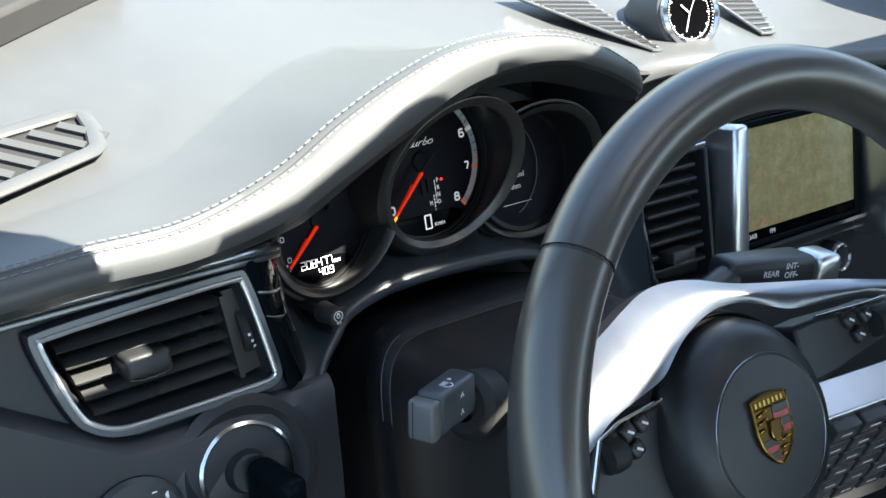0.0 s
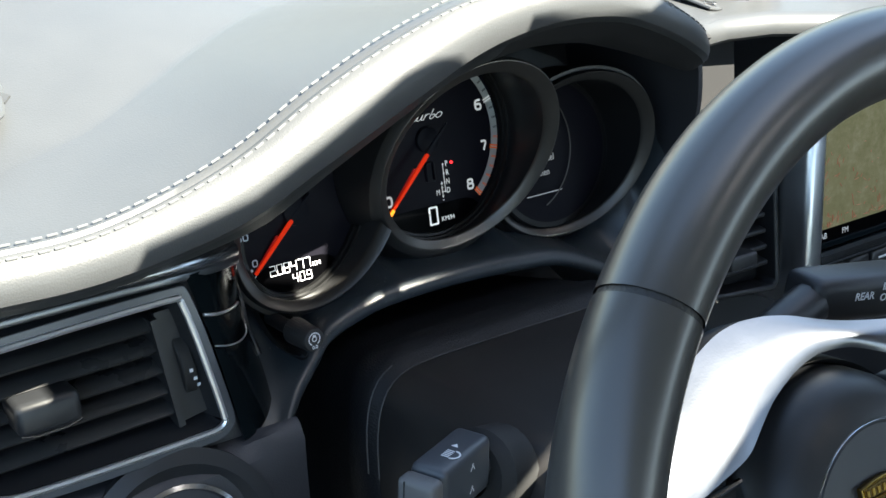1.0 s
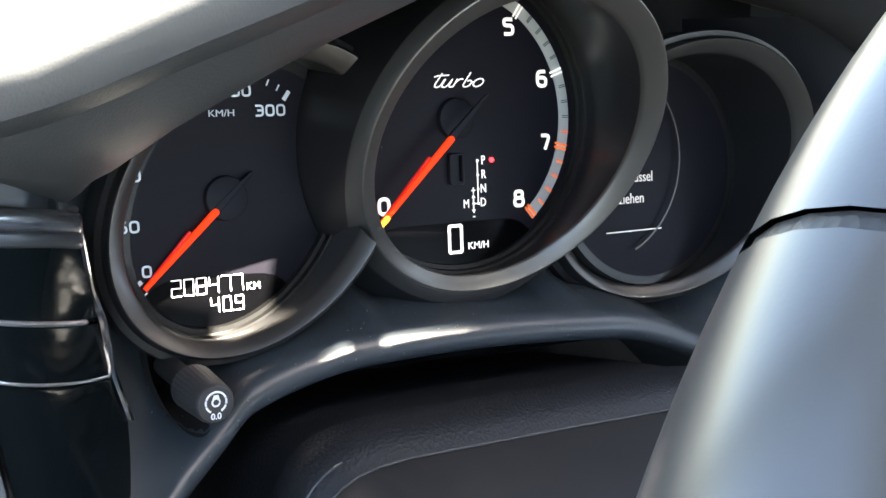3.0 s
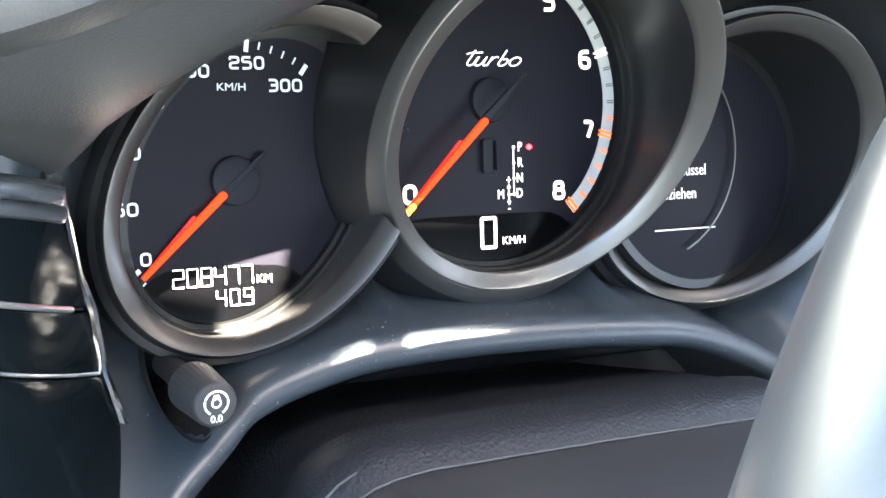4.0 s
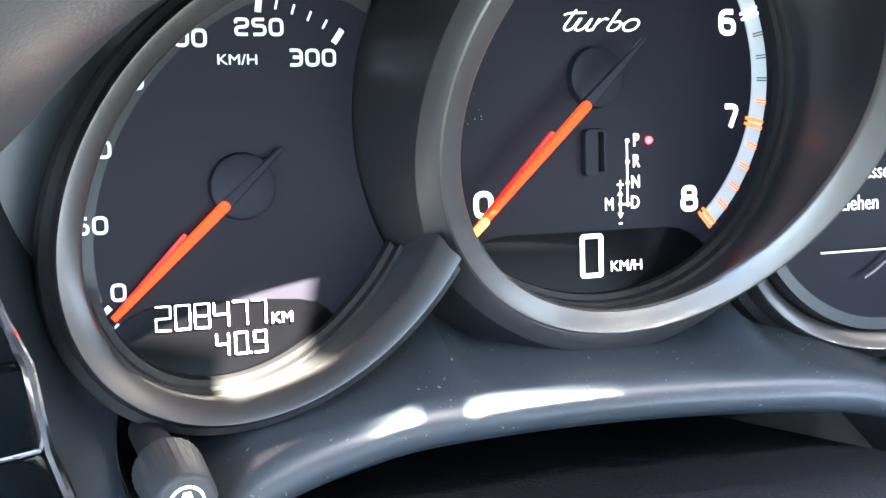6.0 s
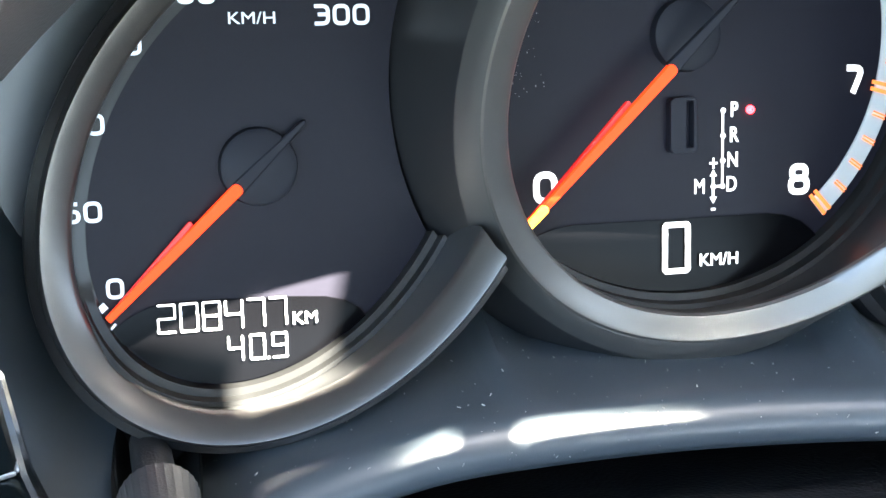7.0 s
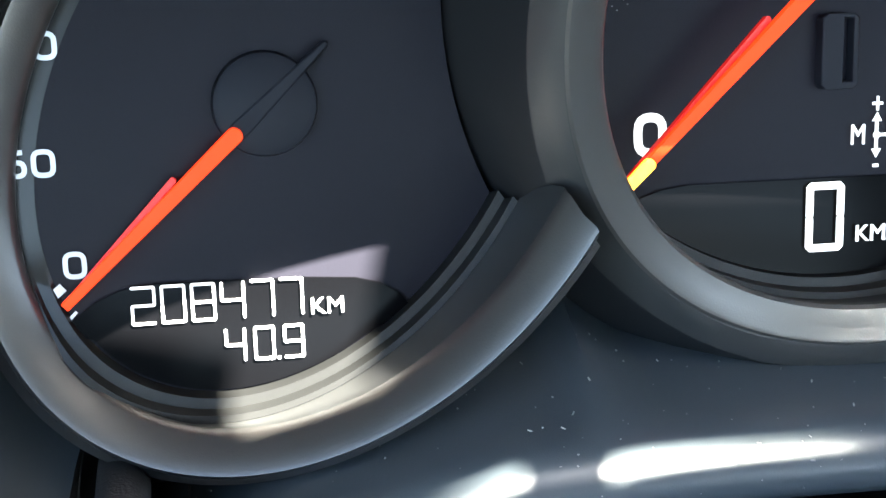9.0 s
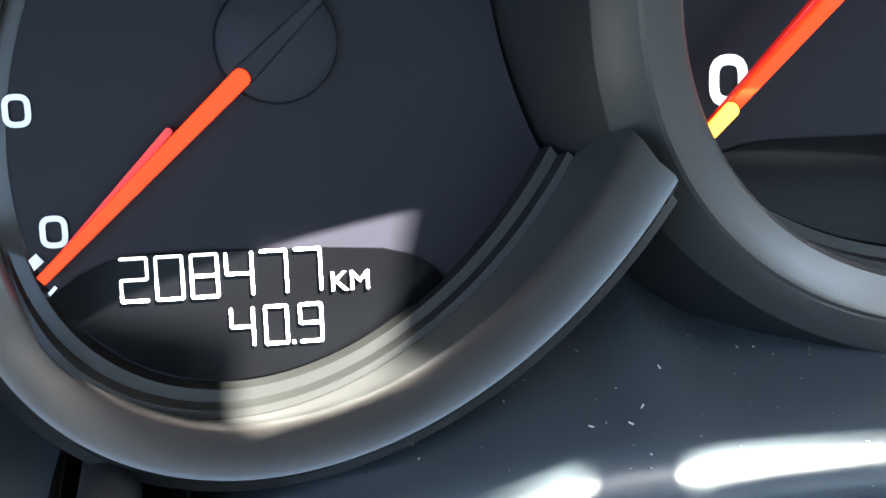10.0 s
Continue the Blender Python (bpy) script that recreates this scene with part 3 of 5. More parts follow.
def needle(parent, cx, cz, root, tip, y, face_y, lit):
    a = Vector((tip[0] - cx, tip[1] - cz))
    L = a.length
    d = a.normalized()
    s = Vector((-d.y, d.x))
    c = Vector((cx, cz))
    r0 = root

    def seg(u0, u1, w0, w1, yy, off0=0.0, off1=0.0, depth=0.0012):
        """A bar with a rounded end towards the hub."""
        p0, p1 = c + d * u0, c + d * u1
        end = [p0 + s * (off0 + w0 * math.cos(b)) - d * w0 * 0.8 * math.sin(b) for b in np.linspace(0, math.pi, 7)]
        return plate([p1 + s * (off1 - w1), p1 + s * (off1 + w1)] + end, yy, depth)

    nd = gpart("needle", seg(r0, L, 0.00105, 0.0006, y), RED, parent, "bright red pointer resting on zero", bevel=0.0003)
    # shaded flank of the pointer, painted as a darker red strip
    gpart("pointer_side", seg(r0 + 0.0095, L - 0.0005, 0.00042, 0.0002, y + 0.0009, -0.00145, -0.0003, 0.001), RED_SHADED, nd)
    # bright sunlit end, imitated by a small emitting piece
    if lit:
        gpart("pointer_tip", seg(L - 0.0042, L + 0.0002, 0.0008, 0.0007, y - 0.0002, depth=0.0006), NEEDLE_TIP, nd, "yellow-orange tip, its strong light put in as glow")
    gpart("pointer_tail", plate([c + d * r0 + s * 0.0013, c + d * r0 - s * 0.0013, c - d * 0.0105 - s * 0.0005, c - d * 0.0112, c - d * 0.0105 + s * 0.0005], y + 0.0004, 0.0014), HUB, nd, bevel=0.0003)
    gpart("pointer_hub", lathe((cx, face_y, cz), (0, -1, 0), [(0.0001, 0.0022), (0.0056, 0.0022), (0.0064, 0.0018), (0.0067, 0.0)], 36), HUB, nd, "black hub cap")


TUBES = ((-0.077, -0.0195, 0.0468), (0.001, -0.0055, 0.0545), (0.077, -0.0195, 0.0468))


def tube_foot(x):
    """The height at which the sheet below the dials starts, under their tubes."""
    z = -0.012
    for cx, cz, r in TUBES:
        if abs(x - cx) < r:
            z = min(z, cz - math.sqrt(r * r - (x - cx) ** 2))
    return z


RECESS = (-0.0962, -0.0672, 0.0070, 0.0112)  # centre and half axes of the knob's recess


def sweep_fascia():
    edge = [  # x, z and y of the lower lip
        (-0.145, -0.150, -0.078), (-0.137, -0.138, -0.074), (-0.127, -0.122, -0.066), (-0.118, -0.109, -0.056), (-0.105, -0.0965, -0.044), (-0.089, -0.084, -0.036),
        (-0.08, -0.0765, -0.033), (-0.057, -0.0695, -0.0315), (-0.04, -0.0675, -0.031), (-0.003, -0.0672, -0.030), (0.039, -0.0695, -0.030),
        (0.062, -0.073, -0.030), (0.086, -0.083, -0.033), (0.1, -0.094, -0.038), (0.115, -0.113, -0.045), (0.127, -0.135, -0.055), (0.142, -0.16, -0.065)]
    xs = list(np.linspace(-0.145, 0.142, 160))
    rows = []
    for x, (zl, yl) in zip(xs, smooth_curve(edge, xs)):
        yt = float(np.interp(x, [-0.145, -0.138, -0.132, -0.124, -0.1, 0.11, 0.13, 0.142], [-0.012, -0.010, -0.008, -0.002, 0.004, 0.004, -0.01, -0.05]))
        foot = tube_foot(x)
        if foot > -0.013:
            foot = -0.03
        foot = max(foot, zl + 0.016)
        high = float(np.interp(x, [-0.13, -0.1, -0.05, 0.05, 0.1, 0.14], [-0.004, 0.02, 0.05, 0.05, 0.03, 0.0]))
        row = [(x, yt + 0.008, z) for z in np.linspace(high, min(high - 0.002, foot + 0.012), 6)]
        n = 14
        for i in range(n + 1):
            u = i / n
            row.append((x, yt + (yl + 0.0045 - yt) * u ** 1.2, foot + (zl + 0.0095 - foot) * (u ** 0.95)))
        row += [(x, yl + b, zl + h) for b, h in ((0.0028, 0.0087), (0.0015, 0.0075), (0.0005, 0.0061), (-0.0001, 0.0046), (-0.0002, 0.0032), (0.0002, 0.0018), (0.0010, 0.0007), (0.0023, 0.0), (0.005, -0.0002), (0.02, 0.0012), (0.07, 0.002))]
        rows.append(row)
    rng = random.Random(11)
    dust = bmesh.new()
    for i in range(330):
        r, q = rng.randrange(22, 150), rng.randrange(8, 26)
        p = Vector(rows[r][q]).lerp(Vector(rows[r + 1][q + 1]), rng.random())
        d = rng.uniform(0.00006, 0.00019)
        L = d * rng.choice((1, 1, 1.5, 4))
        box(p + Vector((0, -0.0001, 0.0001)), (L, d, d), pose(0, 0, 0, rng.uniform(0, 180), rng.uniform(0, 180), 0), dust)
    sheet = grid(rows)
    # the round recess from which the trip knob stands out
    cx, cz, rx, rz = RECESS

    def off(v):
        return math.hypot((v.co.x - cx) / rx, (v.co.z - cz) / rz)

    bmesh.ops.delete(sheet, geom=[f for f in sheet.faces if all(off(v) < 1.08 for v in f.verts)], context="FACES")
    for v in sheet.verts:
        if v.is_boundary and off(v) < 1.3:
            k = 1 / off(v)
            v.co.x, v.co.z = cx + (v.co.x - cx) * k, cz + (v.co.z - cz) * k
    return sheet, dust


def instrument_cluster():
    c = thing("instrument_cluster", (0, 0.01, -0.06), DIAL, "black three-dial instrument cluster with grey rings under the hood", "instrument cluster")
    sheet, dust = sweep_fascia()
    part("fascia", sheet, FASCIA, c, "satin dark blue-grey plastic surround")
    tagged(part("dust", dust, DUST, c, "pale specks of dust", smooth=False), kind="stuff")
    cx, cz, rx, rz = RECESS
    cup = []
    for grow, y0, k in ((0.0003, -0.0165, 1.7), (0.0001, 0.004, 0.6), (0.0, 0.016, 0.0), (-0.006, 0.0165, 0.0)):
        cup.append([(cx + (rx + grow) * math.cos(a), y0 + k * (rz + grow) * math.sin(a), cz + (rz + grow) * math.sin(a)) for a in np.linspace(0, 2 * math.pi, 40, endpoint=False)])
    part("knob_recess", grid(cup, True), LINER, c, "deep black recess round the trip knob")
    flank = []
    for v in np.linspace(0, 1, 12):
        front = Vector((0.130, -0.064, 0.036)).lerp(Vector((0.137, -0.036, -0.040)), v) + Vector((0.003 * math.sin(math.pi * v), -0.006 * math.sin(math.pi * v), 0))
        rear = Vector((0.133, 0.046, 0.038)).lerp(Vector((0.139, 0.046, -0.040)), v)
        flank.append([front + Vector((0.007, 0.006, 0)), front + Vector((0.0035, 0.0005, 0)), front] + [front.lerp(rear, u) for u in (0.06, 0.2, 0.45, 0.7, 1.0)])
    part("hood_flank", grid(flank), LEATHER_LOW, c, "dark leather flank of the hood beside the display")
    part("side_cover", plate([(0.125, -0.10), (0.285, -0.10), (0.285, 0.026), (0.25, 0.031), (0.19, 0.039), (0.125, 0.044)], 0.049, 0.004), LINER, c, "dark dashboard face beside the cluster")
    part("back_plate", box((0, 0.045, -0.06), (0.34, 0.004, 0.22)), LINER, c)
    # underside of the hood, drawn back to the dial tubes: leather, then black beyond x -0.02
    brow = [(-0.30, -0.080, 0.000), (-0.20, -0.079, 0.001), (-0.17, -0.075, 0.000), (-0.15, -0.066, -0.004), (-0.135, -0.047, -0.0105), (-0.1265, -0.034, -0.0140), (-0.1241, -0.03, -0.0127), (-0.1175, -0.03, -0.0063), (-0.105, -0.03, 0.0069), (-0.095, -0.03, 0.0156), (-0.0855, -0.03, 0.0239), (-0.07, -0.03, 0.034), (-0.04, -0.03, 0.0475), (0.0, -0.03, 0.055), (0.05, -0.03, 0.052), (0.1, -0.03, 0.042), (0.2, -0.01, 0.03)]
    rows, lining = [], []
    for q in SEAM:
        if -0.30 < q.x < 0.2:
            k = roll_section(q.x)
            w = to_flat(q)

            def back(v):
                return Vector((v.x, v.y * math.cos(LEAN) - v.z * math.sin(LEAN), v.y * math.sin(LEAN) + v.z * math.cos(LEAN)))

            a, b = back(w + Vector((0, -0.0172 * k, -0.020 * k))), back(w + Vector((0, -0.0130 * k, -0.0268 * k)))
            ye, ze = smooth_curve(brow, [q.x])[0]
            e = Vector((q.x, ye, ze))
            h = (b - a).normalized() * (e - b).length * 0.5
            row = []
            for u in np.linspace(0, 1, 10):
                c1, c2 = b + h, e + (b - e) * 0.35
                row.append(b * (1 - u) ** 3 + c1 * 3 * u * (1 - u) ** 2 + c2 * 3 * u * u * (1 - u) + e * u ** 3)
            rows.append(row)
            lining.append([e, e + Vector((0, 0.002, 0.002)), e + Vector((0, 0.03, 0.005)), e + Vector((0, 0.09 if q.x < 0.08 else 0.032, 0.006))])
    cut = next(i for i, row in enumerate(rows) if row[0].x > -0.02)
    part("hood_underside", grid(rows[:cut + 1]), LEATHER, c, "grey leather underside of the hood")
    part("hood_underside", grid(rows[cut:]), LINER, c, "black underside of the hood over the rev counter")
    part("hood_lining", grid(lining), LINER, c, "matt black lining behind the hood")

    # middle: rev counter
    t = middle_gauge(c, "rev_counter", "large central rev counter")
    mid, step = 87.9, 34.11
    part_of = lambda k: mid + step * (4 - k)
    gpart("scale_strip", plate(arc(0, 0, 0.0447, part_of(8) - 1.3, part_of(0.5), 90) + arc(0, 0, 0.0408, part_of(0.5), part_of(8) - 1.3, 90), -0.0006, 0.0004), STRIP, t, "pale grey scale band")
    for k in range(9):
        a = radians(part_of(k))
        gpart("numeral", figures(str(k), 0.0046, 0.0059, 0.001, 0.00118, facing((0.0362 if k else 0.0378) * math.cos(a) - (0.0004 if k == 8 else 0.0), -0.0005, (0.0362 if k else 0.0378) * math.sin(a))), WHITE, t, smooth=False)
    ticks(t, 0, 0, [(part_of(k) + o, 0.0398, 0.0447, 0.0006) for k in range(1, 7) for o in (-0.9, 0.9)], -0.0009, WHITE)
    ticks(t, 0, 0, [(part_of(k) + o, 0.0398, 0.0447, 0.0007) for k in (7, 8) for o in (-0.9, 0.9)], -0.0009, ORANGE)
    for k, mat in [(i, TICK_DARK) for i in range(3, 34) if i % 5] + [(i, ORANGE) for i in range(34, 40) if i % 5]:
        ticks(t, 0, 0, [(part_of(k / 5) - 0.4, 0.0419, 0.0447, 0.00028), (part_of(k / 5) + 0.4, 0.0419, 0.0447, 0.00028)], -0.0009, mat)
    gpart("script", script_turbo(0.0198, facing(0.0016, -0.0005, 0.0120) @ Matrix(((1, 0.28, 0, 0), (0, 0.74, 0, 0), (0, 0, 1, 0), (0, 0, 0, 1)))), WHITE, t, "white slanted lettering turbo", smooth=False)
    for ch, x, z in (("P", 0.0099, -0.0138), ("R", 0.0099, -0.0184), ("N", 0.0097, -0.0230), ("D", 0.0095, -0.0275), ("M", 0.0030, -0.0277), ("+", 0.0058, -0.0236), ("-", 0.0058, -0.0316)):
        gpart("gear_letter", text_mesh(ch, 0.0040, facing(x, -0.0005, z), wide=0.78, bold=0.0 if ch == "M" else 0.00003), WHITE, t, smooth=False)
    bm = plate([(0.0075, -0.0277), (0.00785, -0.0277), (0.00785, -0.0138), (0.0075, -0.0138)], -0.0005, 0.0002)
    plate([(0.0058, -0.0279), (0.0077, -0.0279), (0.0077, -0.0275), (0.0058, -0.0275)], -0.00052, 0.0002, bm=bm)
    plate([(0.0056, -0.0300), (0.0060, -0.0300), (0.0060, -0.0254), (0.0056, -0.0254)], -0.00054, 0.0002, bm=bm)
    for z, d in ((-0.0252, 1), (-0.0302, -1)):
        plate([(0.0051, z - 0.0006 * d), (0.0058, z + 0.0006 * d), (0.0065, z - 0.0006 * d)], -0.00058, 0.0002, bm=bm)
    for x, z in ((0.0077, -0.0138), (0.0077, -0.0184), (0.0077, -0.0230), (0.0077, -0.0277), (0.0058, -0.0277)):
        plate(arc(x, z, 0.0005, 0, 330, 10), -0.0006, 0.0002, bm=bm)
    gpart("gear_gate", bm, WHITE, t, smooth=False)
    gpart("lamp", lathe((0.0134, 0, -0.0138), (0, -1, 0), [(0.0001, 0.0010), (0.0006, 0.0008), (0.0008, 0.0003), (0.0008, -0.0002)], 16), LED, t, "glowing red lamp")
    bm = plate([(-0.0028, -0.0112), (0.0014, -0.0112), (0.0020, -0.0118), (0.0020, -0.0206), (0.0014, -0.0212), (-0.0028, -0.0212), (-0.0034, -0.0206), (-0.0034, -0.0118)], -0.0018, 0.002, holes=[[(-0.0002, -0.0118), (0.0012, -0.0118), (0.0012, -0.0202), (-0.0002, -0.0202)]])
    gpart("sensor_window", bm, HUB, t, "small black sensor block", bevel=0.0002)
    lcd = [(-0.0310, -0.0366), (-0.0290, -0.0350), (-0.0255, -0.0338), (-0.0215, -0.0333), (0.0170, -0.0333), (0.0205, -0.0337), (0.0240, -0.0350), (0.0262, -0.0368), (0.0270, -0.0392)] + arc(0, 0, 0.0474, -54, -130, 24)
    gpart("lower_display", plate(lcd, -0.0006, 0.0005), LCD, t, "black glass speed window")
    gpart("speed_figure", segments("0", -0.0047, -0.0434, 0.0056, 0.0096, -0.0012, 0.001, lean=0.0, t=0.12), LCD_ON, t, "lit white zero", smooth=False)
    gpart("unit", text_mesh("KM/H", 0.0033, facing(0.0067, -0.0012, -0.0413), wide=1.02), LCD_ON, t, smooth=False)
    needle(t, 0, 0, 0.0090, (-0.0333, -0.0322), -0.0089, 0.0, True)
    rng = random.Random(23)
    specks = bmesh.new()
    for i in range(60):
        a, r = rng.uniform(165, 200), 0.034 - 0.006 * rng.random() ** 2
        d = rng.uniform(0.00006, 0.00016)
        box((r * math.cos(radians(a)), -0.0012, r * math.sin(radians(a))), (d, d, d * rng.choice((1, 1, 2))), None, specks)
    tagged(gpart("specks", specks, DUST, t, "fine white specks of dust", smooth=False), kind="stuff")

    # speedometer
    FY = 0.003
    s = side_gauge(c, "speedometer", SPEEDO, 0.0049, (-0.0733, -0.0203, 0.0336, 0.0402, FY), 180, "speedometer with odometer window")
    px, pz = -0.0771, -0.0206
    for v, x, z in (("0", -0.1016, -0.0398), ("50", -0.1060, -0.0269), ("0", -0.1030, -0.0127), ("0", -0.0964, 0.0), ("200", -0.0876, 0.0081), ("250", -0.0725, 0.0103), ("300", -0.0620, 0.0044)):
        gpart("numeral", figures(v, 0.0029, 0.0035, 0.0005, 0.00062, facing(x, FY - 0.0005, z)), WHITE_DIM, s, smooth=False)
    ang = lambda v: 219.94 - 0.55 * v

    def seen(v):
        x, z = px + 0.0363 * math.cos(radians(ang(v))) + 0.0733, pz + 0.0363 * math.sin(radians(ang(v))) + 0.0203
        return ((x - 0.28 * z) / 0.0325) ** 2 + (z / 0.0385) ** 2 < 1

    ticks(s, px, pz, [(ang(50 * i), 0.0341, 0.0373, 0.0012) for i in range(7) if seen(50 * i)], FY - 0.0005, WHITE_DIM)
    ticks(s, px, pz, [(ang(10 * i), 0.0353, 0.0373, 0.0004) for i in range(-1, 30) if i % 5 and seen(10 * i)], FY - 0.0005, WHITE_DIM)
    gpart("unit", text_mesh("KM/H", 0.0028, facing(-0.0770, FY - 0.0005, 0.0039), wide=1.2), WHITE_DIM, s, smooth=False)
    win = [(-0.1040, -0.0486), (-0.1022, -0.0466), (-0.0995, -0.0447), (-0.0965, -0.0434), (-0.0920, -0.0428), (-0.0735, -0.0431), (-0.0665, -0.0436), (-0.0632, -0.0445), (-0.0608, -0.0460), (-0.0590, -0.0483)] + [(-0.0733 + 0.0302 * math.cos(radians(a)) + 0.28 * 0.0370 * math.sin(radians(a)), -0.0203 + 0.0370 * math.sin(radians(a))) for a in np.linspace(-56, -128, 26)]
    gpart("odometer_window", plate(win, FY - 0.0006, 0.0005), LCD, s, "black glass odometer window")
    for i, ch in enumerate("208477"):
        gpart("odometer_figure", segments(ch, -0.0952 + 0.00373 * i, -0.0479, 0.0031, 0.0050, FY - 0.0012, 0.0007, lean=0.0, t=0.072), LCD_ON, s, smooth=False)
    for ch, x in (("4", -0.0838), ("0", -0.0801), (".", -0.0771), ("9", -0.0763)):
        gpart("trip_figure", segments(ch, x, -0.0536, 0.0027, 0.0045, FY - 0.0012, 0.0006, lean=0.0, t=0.085), LCD_ON, s, smooth=False)
    gpart("unit", text_mesh("KM", 0.0031, facing(-0.0704, FY - 0.0012, -0.0470), wide=1.05), LCD_ON, s, smooth=False)
    needle(s, px, pz, 0.0053, (-0.1030, -0.0447), FY - 0.0028, FY, False)

    # display on the other side
    IY = -0.004
    r = side_gauge(c, "info_display", INFO, 0.0046, (0.0785, -0.0205, 0.0408, 0.0408, IY + 0.002), 0, "round information display", 0.0012, (900, 901))
    gpart("message", text_mesh("Zündschlüssel", 0.0052, facing(0.0786, IY, -0.0227), wide=0.85, align="RIGHT"), LCD_GREY, r, smooth=False)
    gpart("message", text_mesh("abziehen", 0.0052, facing(0.0745, IY, -0.0301), wide=0.85, align="RIGHT"), LCD_GREY, r, smooth=False)
    gpart("divider", plate([(0.0575, -0.0416), (0.0822, -0.0416), (0.0822, -0.0412), (0.0575, -0.0412)], IY, 0.0002), LCD_GREY, r, smooth=False)
    gpart("screen_edge", plate(arc(0.056, -0.016, 0.0353, -66, 45, 34) + arc(0.056, -0.016, 0.0347, 45, -66, 34), IY - 0.0002, 0.0004), BEVEL, r)


instrument_cluster()


def trip_knob():
    k = thing("trip_knob", (-0.097, -0.03, -0.06), DIAL, "ribbed black trip reset knob with white symbol", "knob")
    ax = Vector((0.07, -0.97, -0.06)).normalized()
    tip = Vector((-0.0947, -0.0450, -0.0674))
    L = 0.038
    base = tip - ax * L
    n = 60
    s = ax.orthogonal().normalized()
    w = ax.cross(s)
    rows = []
    for h, r, rib in ((L - 0.0165, 0.003, 0), (L - 0.0165, 0.0060, 0), (L - 0.0160, 0.0064, 1), (L - 0.0012, 0.0056, 1), (L - 0.0003, 0.0052, 0.4), (L, 0.0048, 0), (L, 0.0001, 0)):
        rows.append([base + ax * h + (s * math.cos(t) + w * math.sin(t)) * (r - rib * 0.00016 * (i % 2)) for i, t in enumerate(np.linspace(0, 2 * math.pi, n, endpoint=False))])
    part("knob_body", grid(rows, True), KNOB, k)
    part("shaft", tube([base, tip - ax * 0.016], 0.0034, 16), LINER, k, "black shaft in the recess")
    m = Matrix.Translation(tip + ax * 0.0002) @ ax.to_track_quat("Z", "Y").to_matrix().to_4x4() @ Matrix.Scale(0.76, 4)
    bm = bmesh.new()
    for a0, a1, r0, r1 in ((20, 160, 0.0034, 0.0041), (-15, 15, 0.0034, 0.0041), (165, 195, 0.0034, 0.0041), (200, 240, 0.0034, 0.0041), (300, 340, 0.0034, 0.0041), (0, 350, 0.0011, 0.0017)):
        plate(arc(0, 0.0008, r0, a0, a1, 14) + arc(0, 0.0008, r1, a1, a0, 14), 0, 0.0002, bm=bm)
    plate([(-0.0013, 0.002), (0.0013, 0.002), (0.0008, 0.0034), (-0.0008, 0.0034)], 0, 0.0002, bm=bm)
    bmesh.ops.transform(bm, matrix=m @ pose(0, 0, 0, -90, 0, 0), verts=bm.verts)
    part("symbol", bm, ICON, k, smooth=False)
    part("lettering", text_mesh("0.0", 0.0032, m @ Matrix.Translation((0, -0.0043, 0)), bold=0.00006), ICON, k, smooth=False)


trip_knob()


# ---- side air vent and trim ----
VENT = [(-0.276, -0.0235), (-0.270, -0.0205), (-0.168, -0.0155), (-0.1625, -0.0175), (-0.1515, -0.0705), (-0.1515, -0.0765), (-0.156, -0.0808), (-0.163, -0.0820), (-0.230, -0.0830), (-0.242, -0.0820), (-0.252, -0.0775), (-0.262, -0.0685)]

for _ in range(2):
    VENT = [tuple(Vector(a).lerp(Vector(b), f)) for a, b in zip(VENT, VENT[1:] + VENT[:1]) for f in (0.25, 0.75)]


def inset(poly, d):
    c = Vector((sum(p[0] for p in poly) / len(poly), sum(p[1] for p in poly) / len(poly)))
    out = []
    n = len(poly)
    for i in range(n):
        p0, p, p1 = (Vector(poly[j % n]) for j in (i - 1, i, i + 1))
        a, b = (p - p0).normalized(), (p1 - p).normalized()
        na, nb = Vector((-a.y, a.x)), Vector((-b.y, b.x))
        v = (na + nb).normalized()
        if v.dot(c - p) < 0:
            v = -v
        out.append(p + v * d)
    return out


